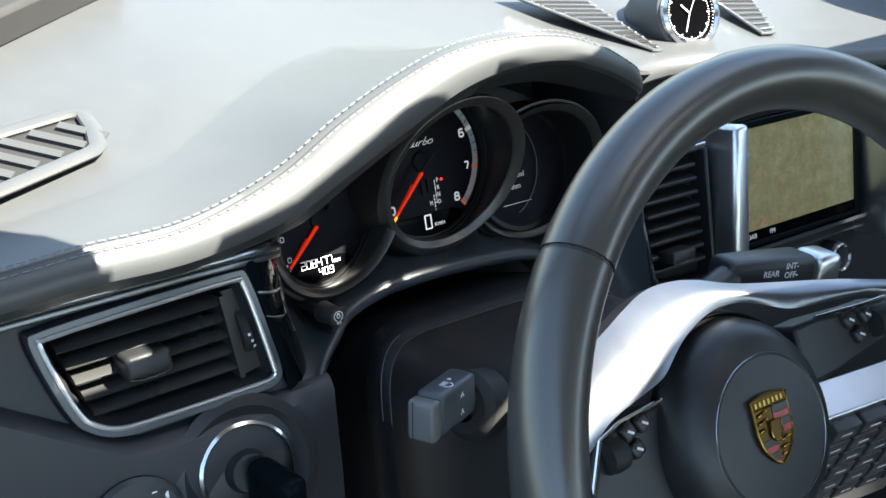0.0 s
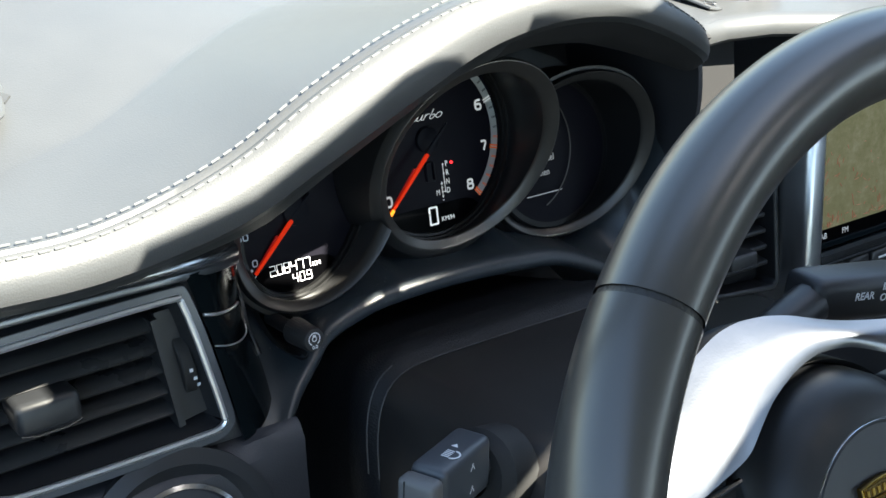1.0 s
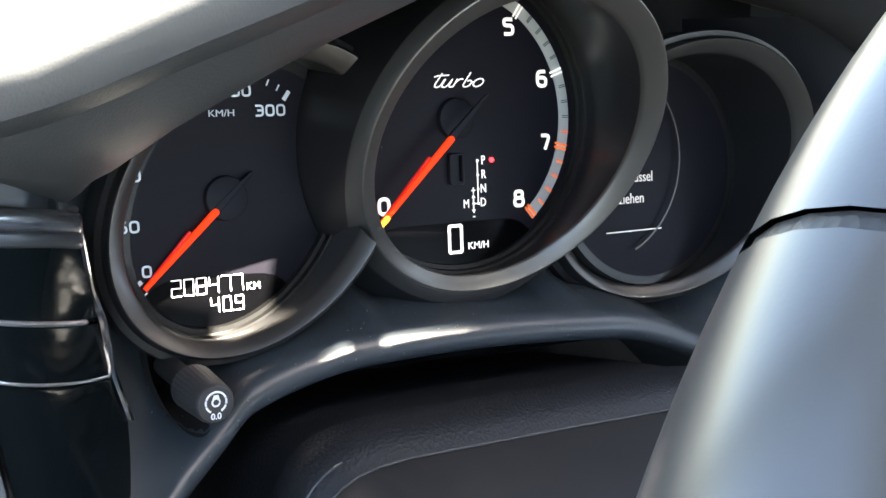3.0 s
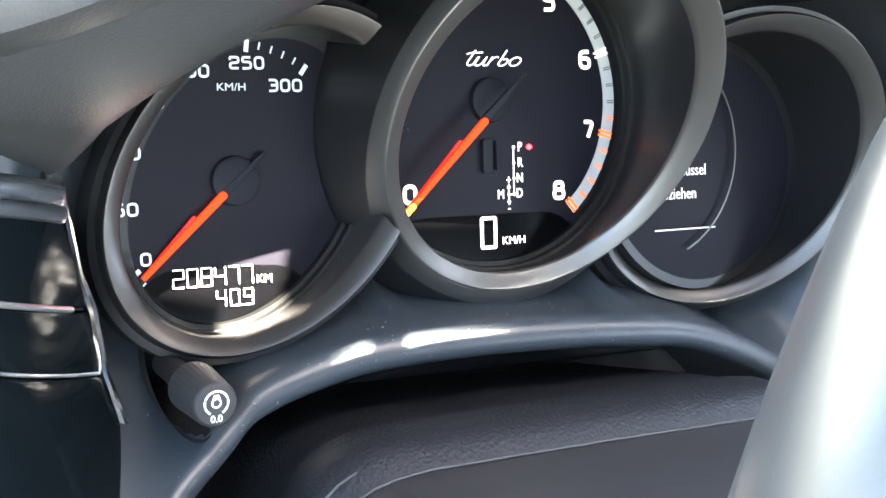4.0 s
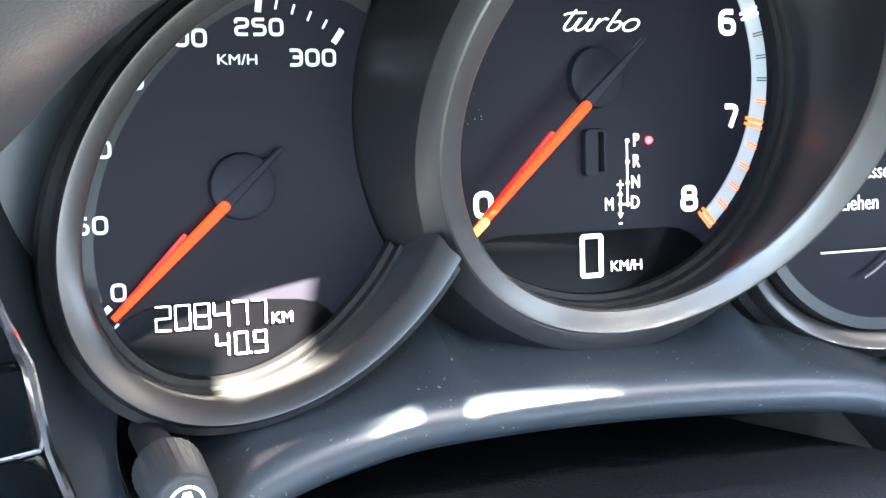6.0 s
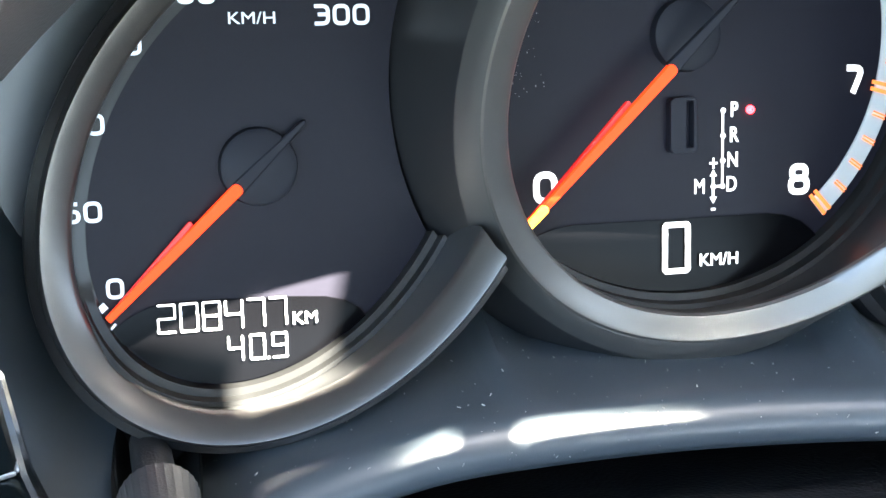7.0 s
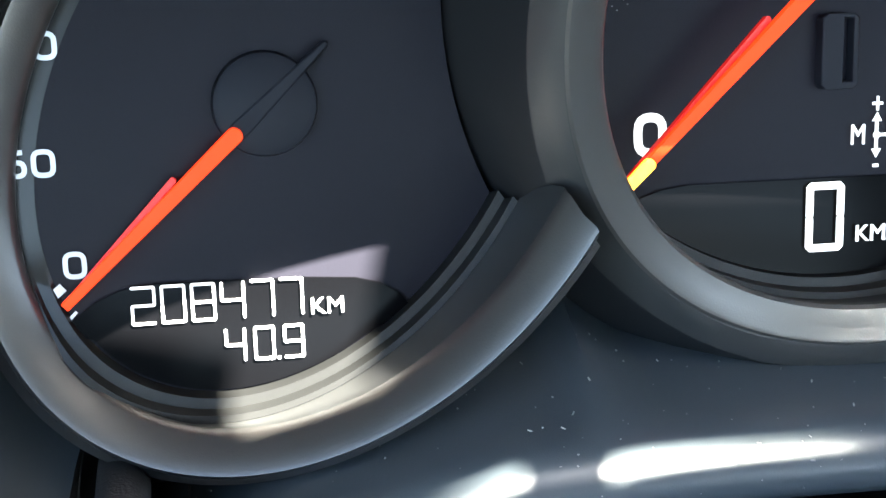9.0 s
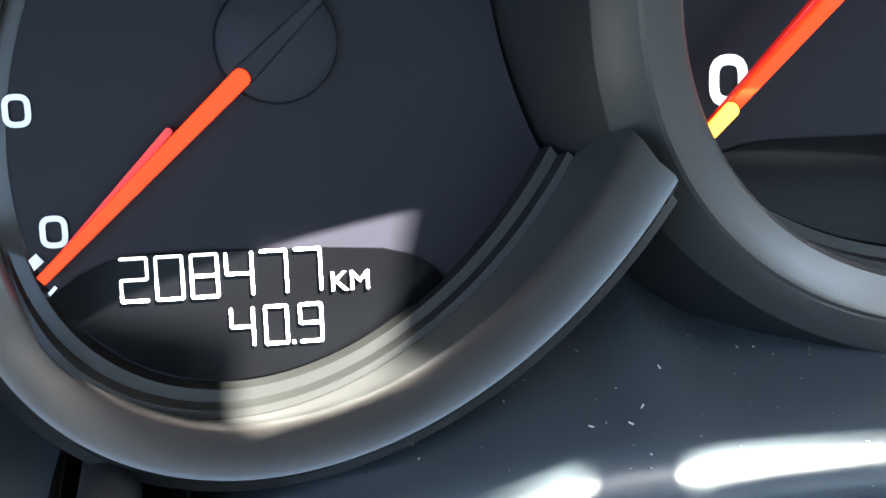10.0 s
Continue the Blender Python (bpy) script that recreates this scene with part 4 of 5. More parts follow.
def side_vent():
    v = thing("air_vent", (-0.21, -0.05, -0.083), DIAL, "black slatted side air vent with satin frame and chrome line", "air vent")
    part("frame", plate(VENT, -0.0828, 0.012, [inset(VENT, 0.0040)]), FRAME_DARK, v, "satin dark metal surround", bevel=0.0014)
    part("bright_line", tube([(q[0], -0.0826, q[1]) for q in inset(VENT, 0.0044)], 0.0014, 8, closed=True), CHROME_GLINT, v, "thin bright chrome line")
    inn, inn2 = inset(VENT, 0.0040), inset(VENT, 0.0095)
    part("inner_frame", grid([[(p[0], -0.079, p[1]) for p in inn], [(p[0], -0.0805, p[1]) for p in inset(VENT, 0.0052)], [(p[0], -0.067, p[1]) for p in inn2], [(p[0], -0.028, p[1]) for p in inn2]], True), PLASTIC, v, "black inner frame")
    part("duct", box((-0.213, -0.03, -0.05), (0.125, 0.004, 0.075)), LINER, v)
    for i in range(5):
        z = -0.0335 - 0.0088 * i
        x0, x1 = -0.2605 + 0.0030 * i, -0.1772 + 0.00105 * i
        rows = []
        for x, zz in ((x0, z), (x1, z + 0.0025)):
            rows.append([(x, y, zz + dz) for y, dz in ((-0.044, 0.0036), (-0.068, 0.0017), (-0.0732, -0.0002), (-0.0748, -0.0018), (-0.0732, -0.0032), (-0.068, -0.0022), (-0.044, 0.0))])
        bm = grid(rows, True)
        for r in (0, 1):
            bm.verts.ensure_lookup_table()
            bm.faces.new([bm.verts[r * 7 + j] for j in range(7)])
        part("slat", bm, SLAT, v)
    part("tab", soft_box((-0.2215, -0.0770, -0.0495), (0.0235, 0.02, 0.0125), 0.003, pose(0, 0, 0, 0, -2, 0)), PLASTIC, v, "adjusting tab")
    part("tab_edge", tube([(-0.2325, -0.0868, -0.0548), (-0.227, -0.0872, -0.0560), (-0.216, -0.0872, -0.0556), (-0.2108, -0.0868, -0.0540)], 0.0006, 8), CHROME, v, "thin bright edge of the tab")
    part("divider", plate([(-0.1775, -0.0290), (-0.1748, -0.0285), (-0.1695, -0.0735), (-0.1722, -0.0740)], -0.0765, 0.036), PLASTIC, v)
    part("wheel_panel", plate([(-0.1748, -0.0270), (-0.1665, -0.0265), (-0.1575, -0.0710), (-0.1690, -0.0730)], -0.0735, 0.004), PLASTIC, v)
    wheel_c = Vector((-0.1655, -0.0615, -0.0505))
    n = 48
    rows = []
    for h, r, rib in ((-0.0027, 0.0130, 0), (-0.0027, 0.0160, 0), (-0.0021, 0.0167, 1), (0.0021, 0.0167, 1), (0.0027, 0.0160, 0), (0.0027, 0.0130, 0)):
        rows.append([wheel_c + Vector((h - 0.12 * (r - rib * 0.0003 * (i % 2)) * math.sin(t), (r - rib * 0.0003 * (i % 2)) * math.cos(t), (r - rib * 0.0003 * (i % 2)) * math.sin(t))) for i, t in enumerate(np.linspace(0, 2 * math.pi, n, endpoint=False))])
    part("thumbwheel", grid(rows, True), RUBBER, v, "ribbed thumbwheel")
    for a in (4, 17, 30):
        part("mark", box((-0.1655 + 0.002 * a / 17, -0.0615 - 0.0168 * math.cos(radians(a)), -0.0505 - 0.0168 * math.sin(radians(a))), (0.0013, 0.0005, 0.0014), pose(0, 0, 0, a, 0, 0)), ICON, v, smooth=False)


side_vent()


def side_trim():
    t = thing("trim_panel", (-0.14, -0.07, -0.08), DIAL, "glossy piano-black trim beside the cluster with chrome edge", "trim panel")
    left = [(-0.1625, -0.0135), (-0.1578, -0.0308), (-0.1547, -0.0443), (-0.1470, -0.0880)]
    right = [(-0.1296, -0.048, -0.0150), (-0.1195, -0.0255, -0.0462), (-0.1168, -0.023, -0.0622), (-0.1070, -0.022, -0.0920)]

    BEND = 1.5

    def panel(name, i, j, sag, mat):
        """A glossy panel that runs back in a curve from the vent to the dials."""
        rows = []
        for u in np.linspace(0, 1, 18):
            (xa, za), (xb, zb) = left[i], left[j]
            (xc, yc, zc), (xd, yd, zd) = right[i], right[j]
            top = Vector((xa + (xc - xa) * u, -0.0785 + (yc + 0.0785) * u ** BEND, za + (zc - za) * u - 0.0003))
            low = Vector((xb + (xd - xb) * u, -0.0785 + (yd + 0.0785) * u ** BEND, zb + (zd - zb) * u + 0.0003))
            h = low - top
            out = Vector((0.25 + 0.5 * u, -1, 0)).normalized()
            row = [top - out * 0.001, top + h * 0.03]
            row += [top + h * v + out * sag * math.sin(math.pi * v) for v in (0.15, 0.3, 0.5, 0.7, 0.85)]
            row += [top + h * 0.97, low - out * 0.001, low - out * 0.008, top - out * 0.008]
            rows.append(row)
        part(name, grid([list(r) + [r[0]] for r in rows]), mat, t)

    panel("upper_panel", 0, 1, 0.0001, PIANO)
    panel("middle_panel", 1, 2, 0.0003, PIANO)
    panel("lower_panel", 2, 3, 0.0002, PIANO)
    # sky highlights on the rounded joints, modelled as thin bright bars
    for i, r in ((1, 0.0007), (2, 0.0004)):
        (xa, za), (xc, yc, zc) = left[i], right[i]
        part("joint_glint", tube([(xa + (xc - xa) * u, -0.0785 + (yc + 0.0785) * u ** BEND, za + (zc - za) * u + 0.0004 * math.sin(math.pi * u)) for u in np.linspace(0.02, 0.86 if i == 1 else 0.99, 20)], r, 8), CHROME_GLINT, t, "highlight along a rounded panel joint, added as a bright bar")
    part("chrome_edge", tube([(x + 0.0008, y + 0.0006, z) for x, y, z in ((-0.1298, -0.048, -0.0140), (-0.1262, -0.038, -0.0260), (-0.1232, -0.030, -0.0370), (-0.1195, -0.0255, -0.0462), (-0.1168, -0.0230, -0.0622), (-0.1120, -0.0215, -0.0760), (-0.1070, -0.022, -0.0920))], 0.0015, 10), CHROME, t, "narrow chrome edge strip")
    line = [(-0.345, -0.0825, -0.0100), (-0.30, -0.0825, -0.0095), (-0.24, -0.0825, -0.0082), (-0.19, -0.0825, -0.0072), (-0.170, -0.0815, -0.0074), (-0.155, -0.0755, -0.0090), (-0.142, -0.0660, -0.0112), (-0.1335, -0.0570, -0.0132), (-0.1285, -0.0510, -0.0146)]
    xs = list(np.linspace(-0.345, -0.1285, 60))
    run = [Vector((x, *v)) for x, v in zip(xs, smooth_curve(line, xs))]

    def bar(name, section, mat, label):
        rows = [[q + Vector((0.15 * a, a, b)) for a, b in section] for q in run]
        mid = sum((Vector(v) for v in rows[-1]), Vector()) / len(section)
        rows += [[mid + (v - mid) * f + Vector((0.0012 * g, 0.0010 * g, 0)) for v in rows[-1]] for f, g in ((0.9, 0.6), (0.5, 1.0), (0.02, 1.1))]
        part(name, grid(rows, True), mat, t, label)

    bar("top_strip", [(0.006, 0.0), (0.0004, 0.0), (-0.0008, -0.0004), (-0.0015, -0.0014), (-0.0016, -0.0026), (-0.0011, -0.0038), (0.0, -0.0045), (0.006, -0.0046)], STRIP_METAL, "satin metal strip with a rounded face")
    bar("lower_strip", [(0.006, -0.0048), (0.0014, -0.0048), (0.0004, -0.0054), (0.0001, -0.0066), (0.0004, -0.0078), (0.0014, -0.0084), (0.006, -0.0085)], SATIN, "darker lower step of the strip")


side_trim()


def lower_panel():
    p = thing("lower_dash_panel", (-0.23, -0.05, -0.30), DIAL, "dark leather lower dashboard panel round the side vent", "dashboard")
    trim_edge = [(-0.17, -0.004), (-0.160, -0.004), (-0.158, -0.0110), (-0.152, -0.0545), (-0.146, -0.0830), (-0.130, -0.115), (-0.135, -0.16), (-0.14, -0.30)]
    outer = [(-0.335, -0.30), (-0.345, -0.15), (-0.345, 0.004)] + trim_edge
    part("panel", plate(outer, -0.074, 0.02, [VENT]), LEATHER_LOW, p, bevel=0.003)
    rows = []
    for x in np.linspace(-0.345, -0.121, 24):
        top = -0.0865 if x > -0.235 else -0.0865 + (-0.235 - x) * 0.62
        e = max(0, (x + 0.15) / 0.028)
        rows.append([(x, -0.073, top), (x, -0.080 + 0.004 * e, top - 0.002), (x, -0.085 + 0.006 * e, top - 0.008), (x, -0.086 + 0.008 * e, top - 0.02), (x, -0.082 + 0.006 * e, -0.145), (x, -0.069, -0.20), (x, -0.045, -0.32)])
    part("padded_panel", grid(rows), LEATHER_LOW, p, "padded leather below the vent")


lower_panel()


def ignition():
    g = thing("ignition_switch", (-0.182, -0.08, -0.12), DIAL, "round ignition switch with chrome ring and black key", "ignition switch")
    c = (-0.181, -0.087, -0.1190)
    ax = (-0.05, -1, 0.12)
    part("surround", lathe(c, ax, [(0.040, -0.004), (0.040, 0.000), (0.034, 0.002), (0.028, -0.002), (0.028, -0.008)], 48), PLASTIC, g)
    part("ring", lathe(c, ax, [(0.0255, -0.003), (0.0262, 0.0015), (0.0245, 0.0025), (0.0235, 0.001), (0.0235, -0.004)], 48), CHROME, g, "thin chrome ring")
    part("switch_face", lathe(c, ax, [(0.024, -0.003), (0.012, -0.001), (0.010, 0.006), (0.0001, 0.006)], 40), PLASTIC, g)
    part("key", soft_box((-0.176, -0.108, -0.126), (0.016, 0.036, 0.028), 0.006, pose(0, 0, 0, 8, 0, 8)), PIANO, g, "glossy black key head")
    l = thing("light_switch", (-0.242, -0.08, -0.12), DIAL, "black rotary light switch with white symbols", "light switch")
    c = (-0.241, -0.088, -0.1260)
    part("dial_body", lathe(c, (-0.05, -1, 0.1), [(0.024, -0.004), (0.024, 0.002), (0.0215, 0.004), (0.0001, 0.005)], 40), PLASTIC, l)
    part("grip", soft_box((-0.247, -0.097, -0.130), (0.008, 0.014, 0.034), 0.003, pose(0, 0, 0, 0, 35, 0)), CHROME, l, "bright edged grip bar")
    bm = plate(arc(-0.226, -0.1130, 0.0018, 90, 270, 8), -0.0945, 0.0002)
    plate([(-0.234, -0.1100), (-0.2315, -0.1100), (-0.2315, -0.1093), (-0.234, -0.1093)], -0.0945, 0.0002, bm=bm)
    part("symbol", bm, ICON, l, smooth=False)


ignition()


# ---- steering column ----
def column():
    s = thing("steering_column", (0, -0.1, -0.19), DIAL, "black plastic steering column shroud with leather gaiter", "steering column")

    def arch(y, hw, top, bottom, crown):
        pts = []
        for a in np.linspace(180, 0, 25):
            cxx, szz = math.cos(radians(a)), math.sin(radians(a))
            e = 0.24
            pts.append((hw * math.copysign(abs(cxx) ** e, cxx), y, bottom + (top + crown * (1 - cxx * cxx) - bottom) * abs(szz) ** e))
        return pts

    part("shroud", grid([arch(-0.063, 0.074, -0.092, -0.20, 0.003), arch(-0.065, 0.080, -0.0885, -0.20, 0.004), arch(-0.070, 0.083, -0.0865, -0.20, 0.005), arch(-0.11, 0.083, -0.089, -0.19, 0.006), arch(-0.16, 0.078, -0.094, -0.18, 0.007), arch(-0.20, 0.068, -0.100, -0.17, 0.007), arch(-0.206, 0.058, -0.108, -0.16, 0.004)]), SHROUD, s, "smooth upper shroud")
    part("gaiter", grid([arch(-0.069, 0.0825, -0.0868, -0.20, 0.005), arch(-0.066, 0.0855, -0.0835, -0.20, 0.005), arch(-0.060, 0.0868, -0.0812, -0.20, 0.006), arch(-0.050, 0.0868, -0.0808, -0.20, 0.006), arch(-0.046, 0.0850, -0.0825, -0.20, 0.006), arch(-0.02, 0.0830, -0.0850, -0.20, 0.005), arch(0.04, 0.0830, -0.092, -0.20, 0.002)]), GAITER, s, "soft leather gaiter")
    for y, hw, top, crown in ((-0.0705, 0.0833, -0.0862, 0.005), (-0.0655, 0.0858, -0.0833, 0.005)):
        part("shroud_edge", tube([q for q in arch(y, hw, top, -0.20, crown) if q[2] > -0.15 and q[0] < (0.07 if y < -0.07 else -0.066)], 0.00035, 6), EDGE_GREY, s, "thin light grey line along the shroud edge")
    part("cavity_back", box((0, 0.042, -0.19), (0.30, 0.004, 0.20)), LINER, s)
    part("bright_edge", tube([(0.033, -0.058, -0.0800), (0.062, -0.06, -0.0850)], 0.0007, 6), CHROME, s, "short bright edge")


column()


def signal_stalk():
    s = thing("indicator_stalk", (-0.08, -0.15, -0.10), DIAL, "black indicator stalk with white lamp symbols", "stalk")
    m = pose(0, 0, 0, 6.4, 0, 24.4)
    head = Vector((-0.1117, -0.1686, -0.0833))
    turn = m.to_3x3()
    part("head", soft_box(head + turn @ Vector((0.0042, 0, 0)), (0.0336, 0.0150, 0.0220), 0.0030, m), STALK, s)
    part("end_cap", soft_box(head + turn @ Vector((-0.0170, -0.0002, -0.0008)), (0.0082, 0.0150, 0.0204), 0.0024, m), STALK_CAP, s, "lighter grey end cap")
    part("cap_groove", box(head + turn @ Vector((-0.0211, 0.0038, -0.0008)), (0.0003, 0.0004, 0.0190), m), RUBBER, s, smooth=False)
    part("arm", tube([head + turn @ Vector((0.016, 0.001, -0.002)), (-0.088, -0.154, -0.091), (-0.068, -0.148, -0.100)], [0.0068, 0.0075, 0.010], 14), STALK, s)
    part("boot", lathe((-0.082, -0.152, -0.097), (-0.8, -0.2, 0.2), [(0.018, -0.01), (0.018, 0.004), (0.014, 0.008), (0.008, 0.009)], 24), RUBBER, s)
    bm = bmesh.new()
    for i in range(5):
        box((-0.0022 + 0.0011 * i, 0, 0.0), (0.0005, 0.0001, 0.0030), None, bm)
    plate(arc(0.0, 0.0019, 0.0030, 0, 180, 10) + arc(0, 0.0019, 0.0024, 180, 0, 10), -0.0001, 0.0002, bm=bm)
    plate([(-0.0075, -0.0005), (-0.0055, -0.0018), (-0.0055, 0.0008)], -0.0001, 0.0002, bm=bm)
    on_top = Matrix.Translation(head + m.to_3x3() @ Vector((0.000, -0.001, 0.0111))) @ m
    bmesh.ops.transform(bm, matrix=on_top @ pose(0, 0, 0, -90, 0, 0) @ pose(0, 0, 0, 0, 180, 0), verts=bm.verts)
    part("symbol", bm, ICON, s, smooth=False)
    for dx, dz in ((0.006, 0.0045), (0.006, -0.0045)):
        bm = box((0, 0, 0), (0.0005, 0.0001, 0.0032), pose(0, 0, 0, 0, 35, 0))
        box((0.001, 0, 0), (0.0005, 0.0001, 0.0032), pose(0, 0, 0, 0, -35, 0), bm)
        bmesh.ops.transform(bm, matrix=Matrix.Translation(head + m.to_3x3() @ Vector((dx, -0.0076, dz))) @ m, verts=bm.verts)
        part("symbol", bm, ICON, s, smooth=False)
    w = thing("wiper_stalk", (0.08, -0.14, -0.10), DIAL, "black wiper stalk with white lettering and grey tip", "stalk")
    m2 = pose(0, 0, 0, 8, 8, -6)
    h2 = Vector((0.158, -0.138, -0.0865))
    part("head", soft_box(h2, (0.072, 0.026, 0.024), 0.006, m2), PLASTIC, w)
    part("end_cap", soft_box(h2 + m2.to_3x3() @ Vector((0.048, 0, 0)), (0.022, 0.025, 0.022), 0.005, m2), BRUSHED, w, "grey switch tip")
    part("arm", tube([(0.126, -0.138, -0.085), (0.10, -0.14, -0.09), (0.07, -0.145, -0.10)], [0.011, 0.010, 0.012], 14), PLASTIC, w)
    pl = Matrix.Translation(h2 + m2.to_3x3() @ Vector((0, -0.0132, 0))) @ m2 @ pose(0, 0, 0, 90, 0, 0)
    for body, x, y in (("INT-", 0.012, 0.0070), ("OFF-", 0.012, 0.0012), ("REAR", -0.005, 0.0028)):
        part("lettering", text_mesh(body, 0.0056, pl @ Matrix.Translation((x, y, 0)), bold=0.00008), ICON, w, smooth=False)


signal_stalk()


# ---- steering wheel ----
def steering_wheel():
    k = 0.249
    ctr = Vector((0.0303, -0.2858, -0.104))
    nrm = math.hypot(1, k)
    U, V, N = Vector((1, 0, 0)), Vector((0, k, 1)) / nrm, Vector((0, -1, k)) / nrm
    M = Matrix.Translation(ctr) @ Matrix([[U.x, -N.x, V.x, 0], [U.y, -N.y, V.y, 0], [U.z, -N.z, V.z, 0], [0, 0, 0, 1]])
    w = thing("steering_wheel", ctr, DIAL, "black leather sports steering wheel with aluminium spokes", "steering wheel")

    def put(bm):
        bmesh.ops.transform(bm, matrix=M, verts=bm.verts)
        return bm

    RM, RT = 0.1680, 0.0160
    RIM_AT = Vector((-0.0035, 0, -0.005))

    def rim_arc(a0, a1, n, grow=0.0):
        rows = []
        for a in np.linspace(a0, a1, n):
            d = Vector((math.cos(radians(a)), 0, math.sin(radians(a))))
            rows.append([RIM_AT + d * (RM + (RT + grow) * 0.95 * math.cos(t)) + Vector((0, (RT + grow) * 1.08 * math.sin(t), 0)) for t in np.linspace(0, 2 * math.pi, 24, endpoint=False)])
        return grid(rows, True)

    part("rim", put(rim_arc(41.5, 138.5, 54)), RIM_LEATHER, w, "smooth black leather rim")
    part("grip", put(rim_arc(139.2, 400.8, 120)), RIM_LEATHER, w, "black leather grip")
    for a in (41, 139):
        part("seam", put(rim_arc(a - 0.5, a + 0.5, 4, -0.0007)), GRIP, w, "stitched joint of the leather")
    HUB_AT = Vector((-0.005, 0, -0.006))
    # hub and spokes; the wheel's own y points away from the driver
    hub = []
    for r, y in ((0.0565, 0.080), (0.056, 0.060), (0.054, 0.050), (0.050, 0.043), (0.045, 0.038), (0.0395, 0.0355), (0.0385, 0.0362), (0.0375, 0.0352), (0.02, 0.0335), (0.0001, 0.033)):
        hub.append([Vector((r * math.cos(t), y, r * math.sin(t) * (1.04 if r > 0.042 else 1))) + HUB_AT for t in np.linspace(0, 2 * math.pi, 64, endpoint=False)])
    part("airbag_cover", put(grid(hub, True)), PLASTIC, w, "round black airbag cover")
    part("cover_ring", put(lathe((-0.005, 0.0358, -0.006), (0, -1, 0), [(0.0380, -0.001), (0.0388, 0.0006), (0.0396, -0.001)], 64)), CHROME, w, "fine bright ring")
    upper = [(-0.150, 0.030), (-0.1320, 0.0360), (-0.1146, 0.0456), (-0.0939, 0.0586), (-0.0751, 0.0642), (-0.0619, 0.0689), (-0.0422, 0.0752), (-0.0284, 0.0768), (-0.0137, 0.0756), (-0.0009, 0.0725), (0.0113, 0.0675), (0.0250, 0.0635), (0.0637, 0.0556), (0.0921, 0.0495), (0.1180, 0.0420), (0.150, 0.036)]
    lower = [(-0.150, 0.012), (-0.1240, 0.0200), (-0.1115, 0.0258), (-0.1006, 0.0299), (-0.0796, 0.0338), (-0.0605, 0.0369), (-0.0472, 0.0440), (-0.0351, 0.0498), (-0.0176, 0.0553), (-0.0017, 0.0580), (0.0162, 0.0560), (0.0290, 0.0500), (0.0400, 0.0450), (0.0620, 0.0426), (0.0966, 0.0400), (0.150, 0.022)]

    def along(line, u):
        near = [math.exp(-((i / (len(line) - 1) - u) / 0.05) ** 2) for i in range(len(line))]
        return sum((Vector(p) * k2 for p, k2 in zip(line, near)), Vector((0, 0))) / sum(near)

    rows = []
    for u in np.linspace(0, 1, 90):
        p, q = along(upper, u), along(lower, u)
        row = []
        for v in (0, 0.04, 0.15, 0.3, 0.45, 0.6, 0.75, 0.88, 0.96, 1):
            m = p.lerp(q, v)
            row.append((m.x, 0.0175 + 0.65 * m.y - 0.004 * math.sin(math.pi * v), m.y))
        row = [(row[0][0], row[0][1] + 0.012, row[0][2] - 0.002)] + row + [(row[-1][0], row[-1][1] + 0.006, row[-1][2] + 0.002)]
        rows.append(row)
    part("spoke", put(grid(rows)), SPOKE_METAL, w, "bright brushed aluminium spoke round the hub")
    part("hub_gap", put(lathe((-0.005, 0.064, -0.006), (0, -1, 0), [(0.0565, -0.01), (0.0600, 0.004), (0.0630, -0.01)], 64)), RUBBER, w, "black seal round the airbag cover")
    pods = ([(-0.0945, 0.0168), (-0.0802, 0.0213), (-0.0503, 0.0240), (-0.046, -0.030), (-0.070, -0.048), (-0.108, -0.036), (-0.112, -0.020), (-0.1054, -0.0051)],
            [(0.1327, 0.0298), (0.1107, 0.0305), (0.0698, 0.0335), (0.0520, 0.0330), (0.0540, -0.002), (0.0707, -0.0012), (0.124, 0.0055), (0.145, 0.012)])
    for pod, wheel_at, keys in ((pods[0], (-0.0900, 0.0082), ((-0.0781, 0.0160), (-0.0683, 0.0177), (-0.0750, 0.0069))), (pods[1], (0.1186, 0.0185), ((0.0943, 0.0257), (0.1006, 0.0160), (0.1090, 0.0252)))):
        part("switch_pod", put(plate(pod, 0.058, 0.02)), PLASTIC, w, "black switch panel", bevel=0.003)
        part("pod_edge", put(tube([(x, 0.0575, z) for x, z in (pod[-1:] + pod[:3] if pod[0][0] < 0 else pod[:3])], 0.0013, 8)), CHROME, w, "bright edge of the switch panel")
        part("roller", put(lathe((wheel_at[0], 0.056, wheel_at[1]), (1, 0, 0), [(0.0001, -0.0055), (0.0078, -0.005), (0.0085, 0), (0.0078, 0.005), (0.0001, 0.0055)], 24)), RUBBER, w)
        for x, z in keys:
            part("button", put(soft_box((x, 0.057, z), (0.0085, 0.006, 0.0085), 0.002, pose(0, 0, 0, 0, -25, 0))), PLASTIC, w)
            part("button_symbol", put(box((x, 0.0536, z), (0.0040, 0.0003, 0.0012), pose(0, 0, 0, 0, 30, 0))), ICON, w, smooth=False)
    # stitching along the inside of the grip
    bm = bmesh.new()
    for i in range(70):
        a = radians(-38 + 1.2 * i)
        for k2 in (-1, 1):
            c2 = RIM_AT + Vector((math.cos(a) * (RM - RT * 0.93), 0.0032 * k2 - 0.001, math.sin(a) * (RM - RT * 0.93)))
            box(c2, (0.0009, 0.0052, 0.0011), pose(0, 0, 0, 0, -math.degrees(a), 0) @ pose(0, 0, 0, 24 * k2, 0, 0), bm)
    part("stitching", put(bm), RUBBER, w, "raised cross stitching", smooth=False)
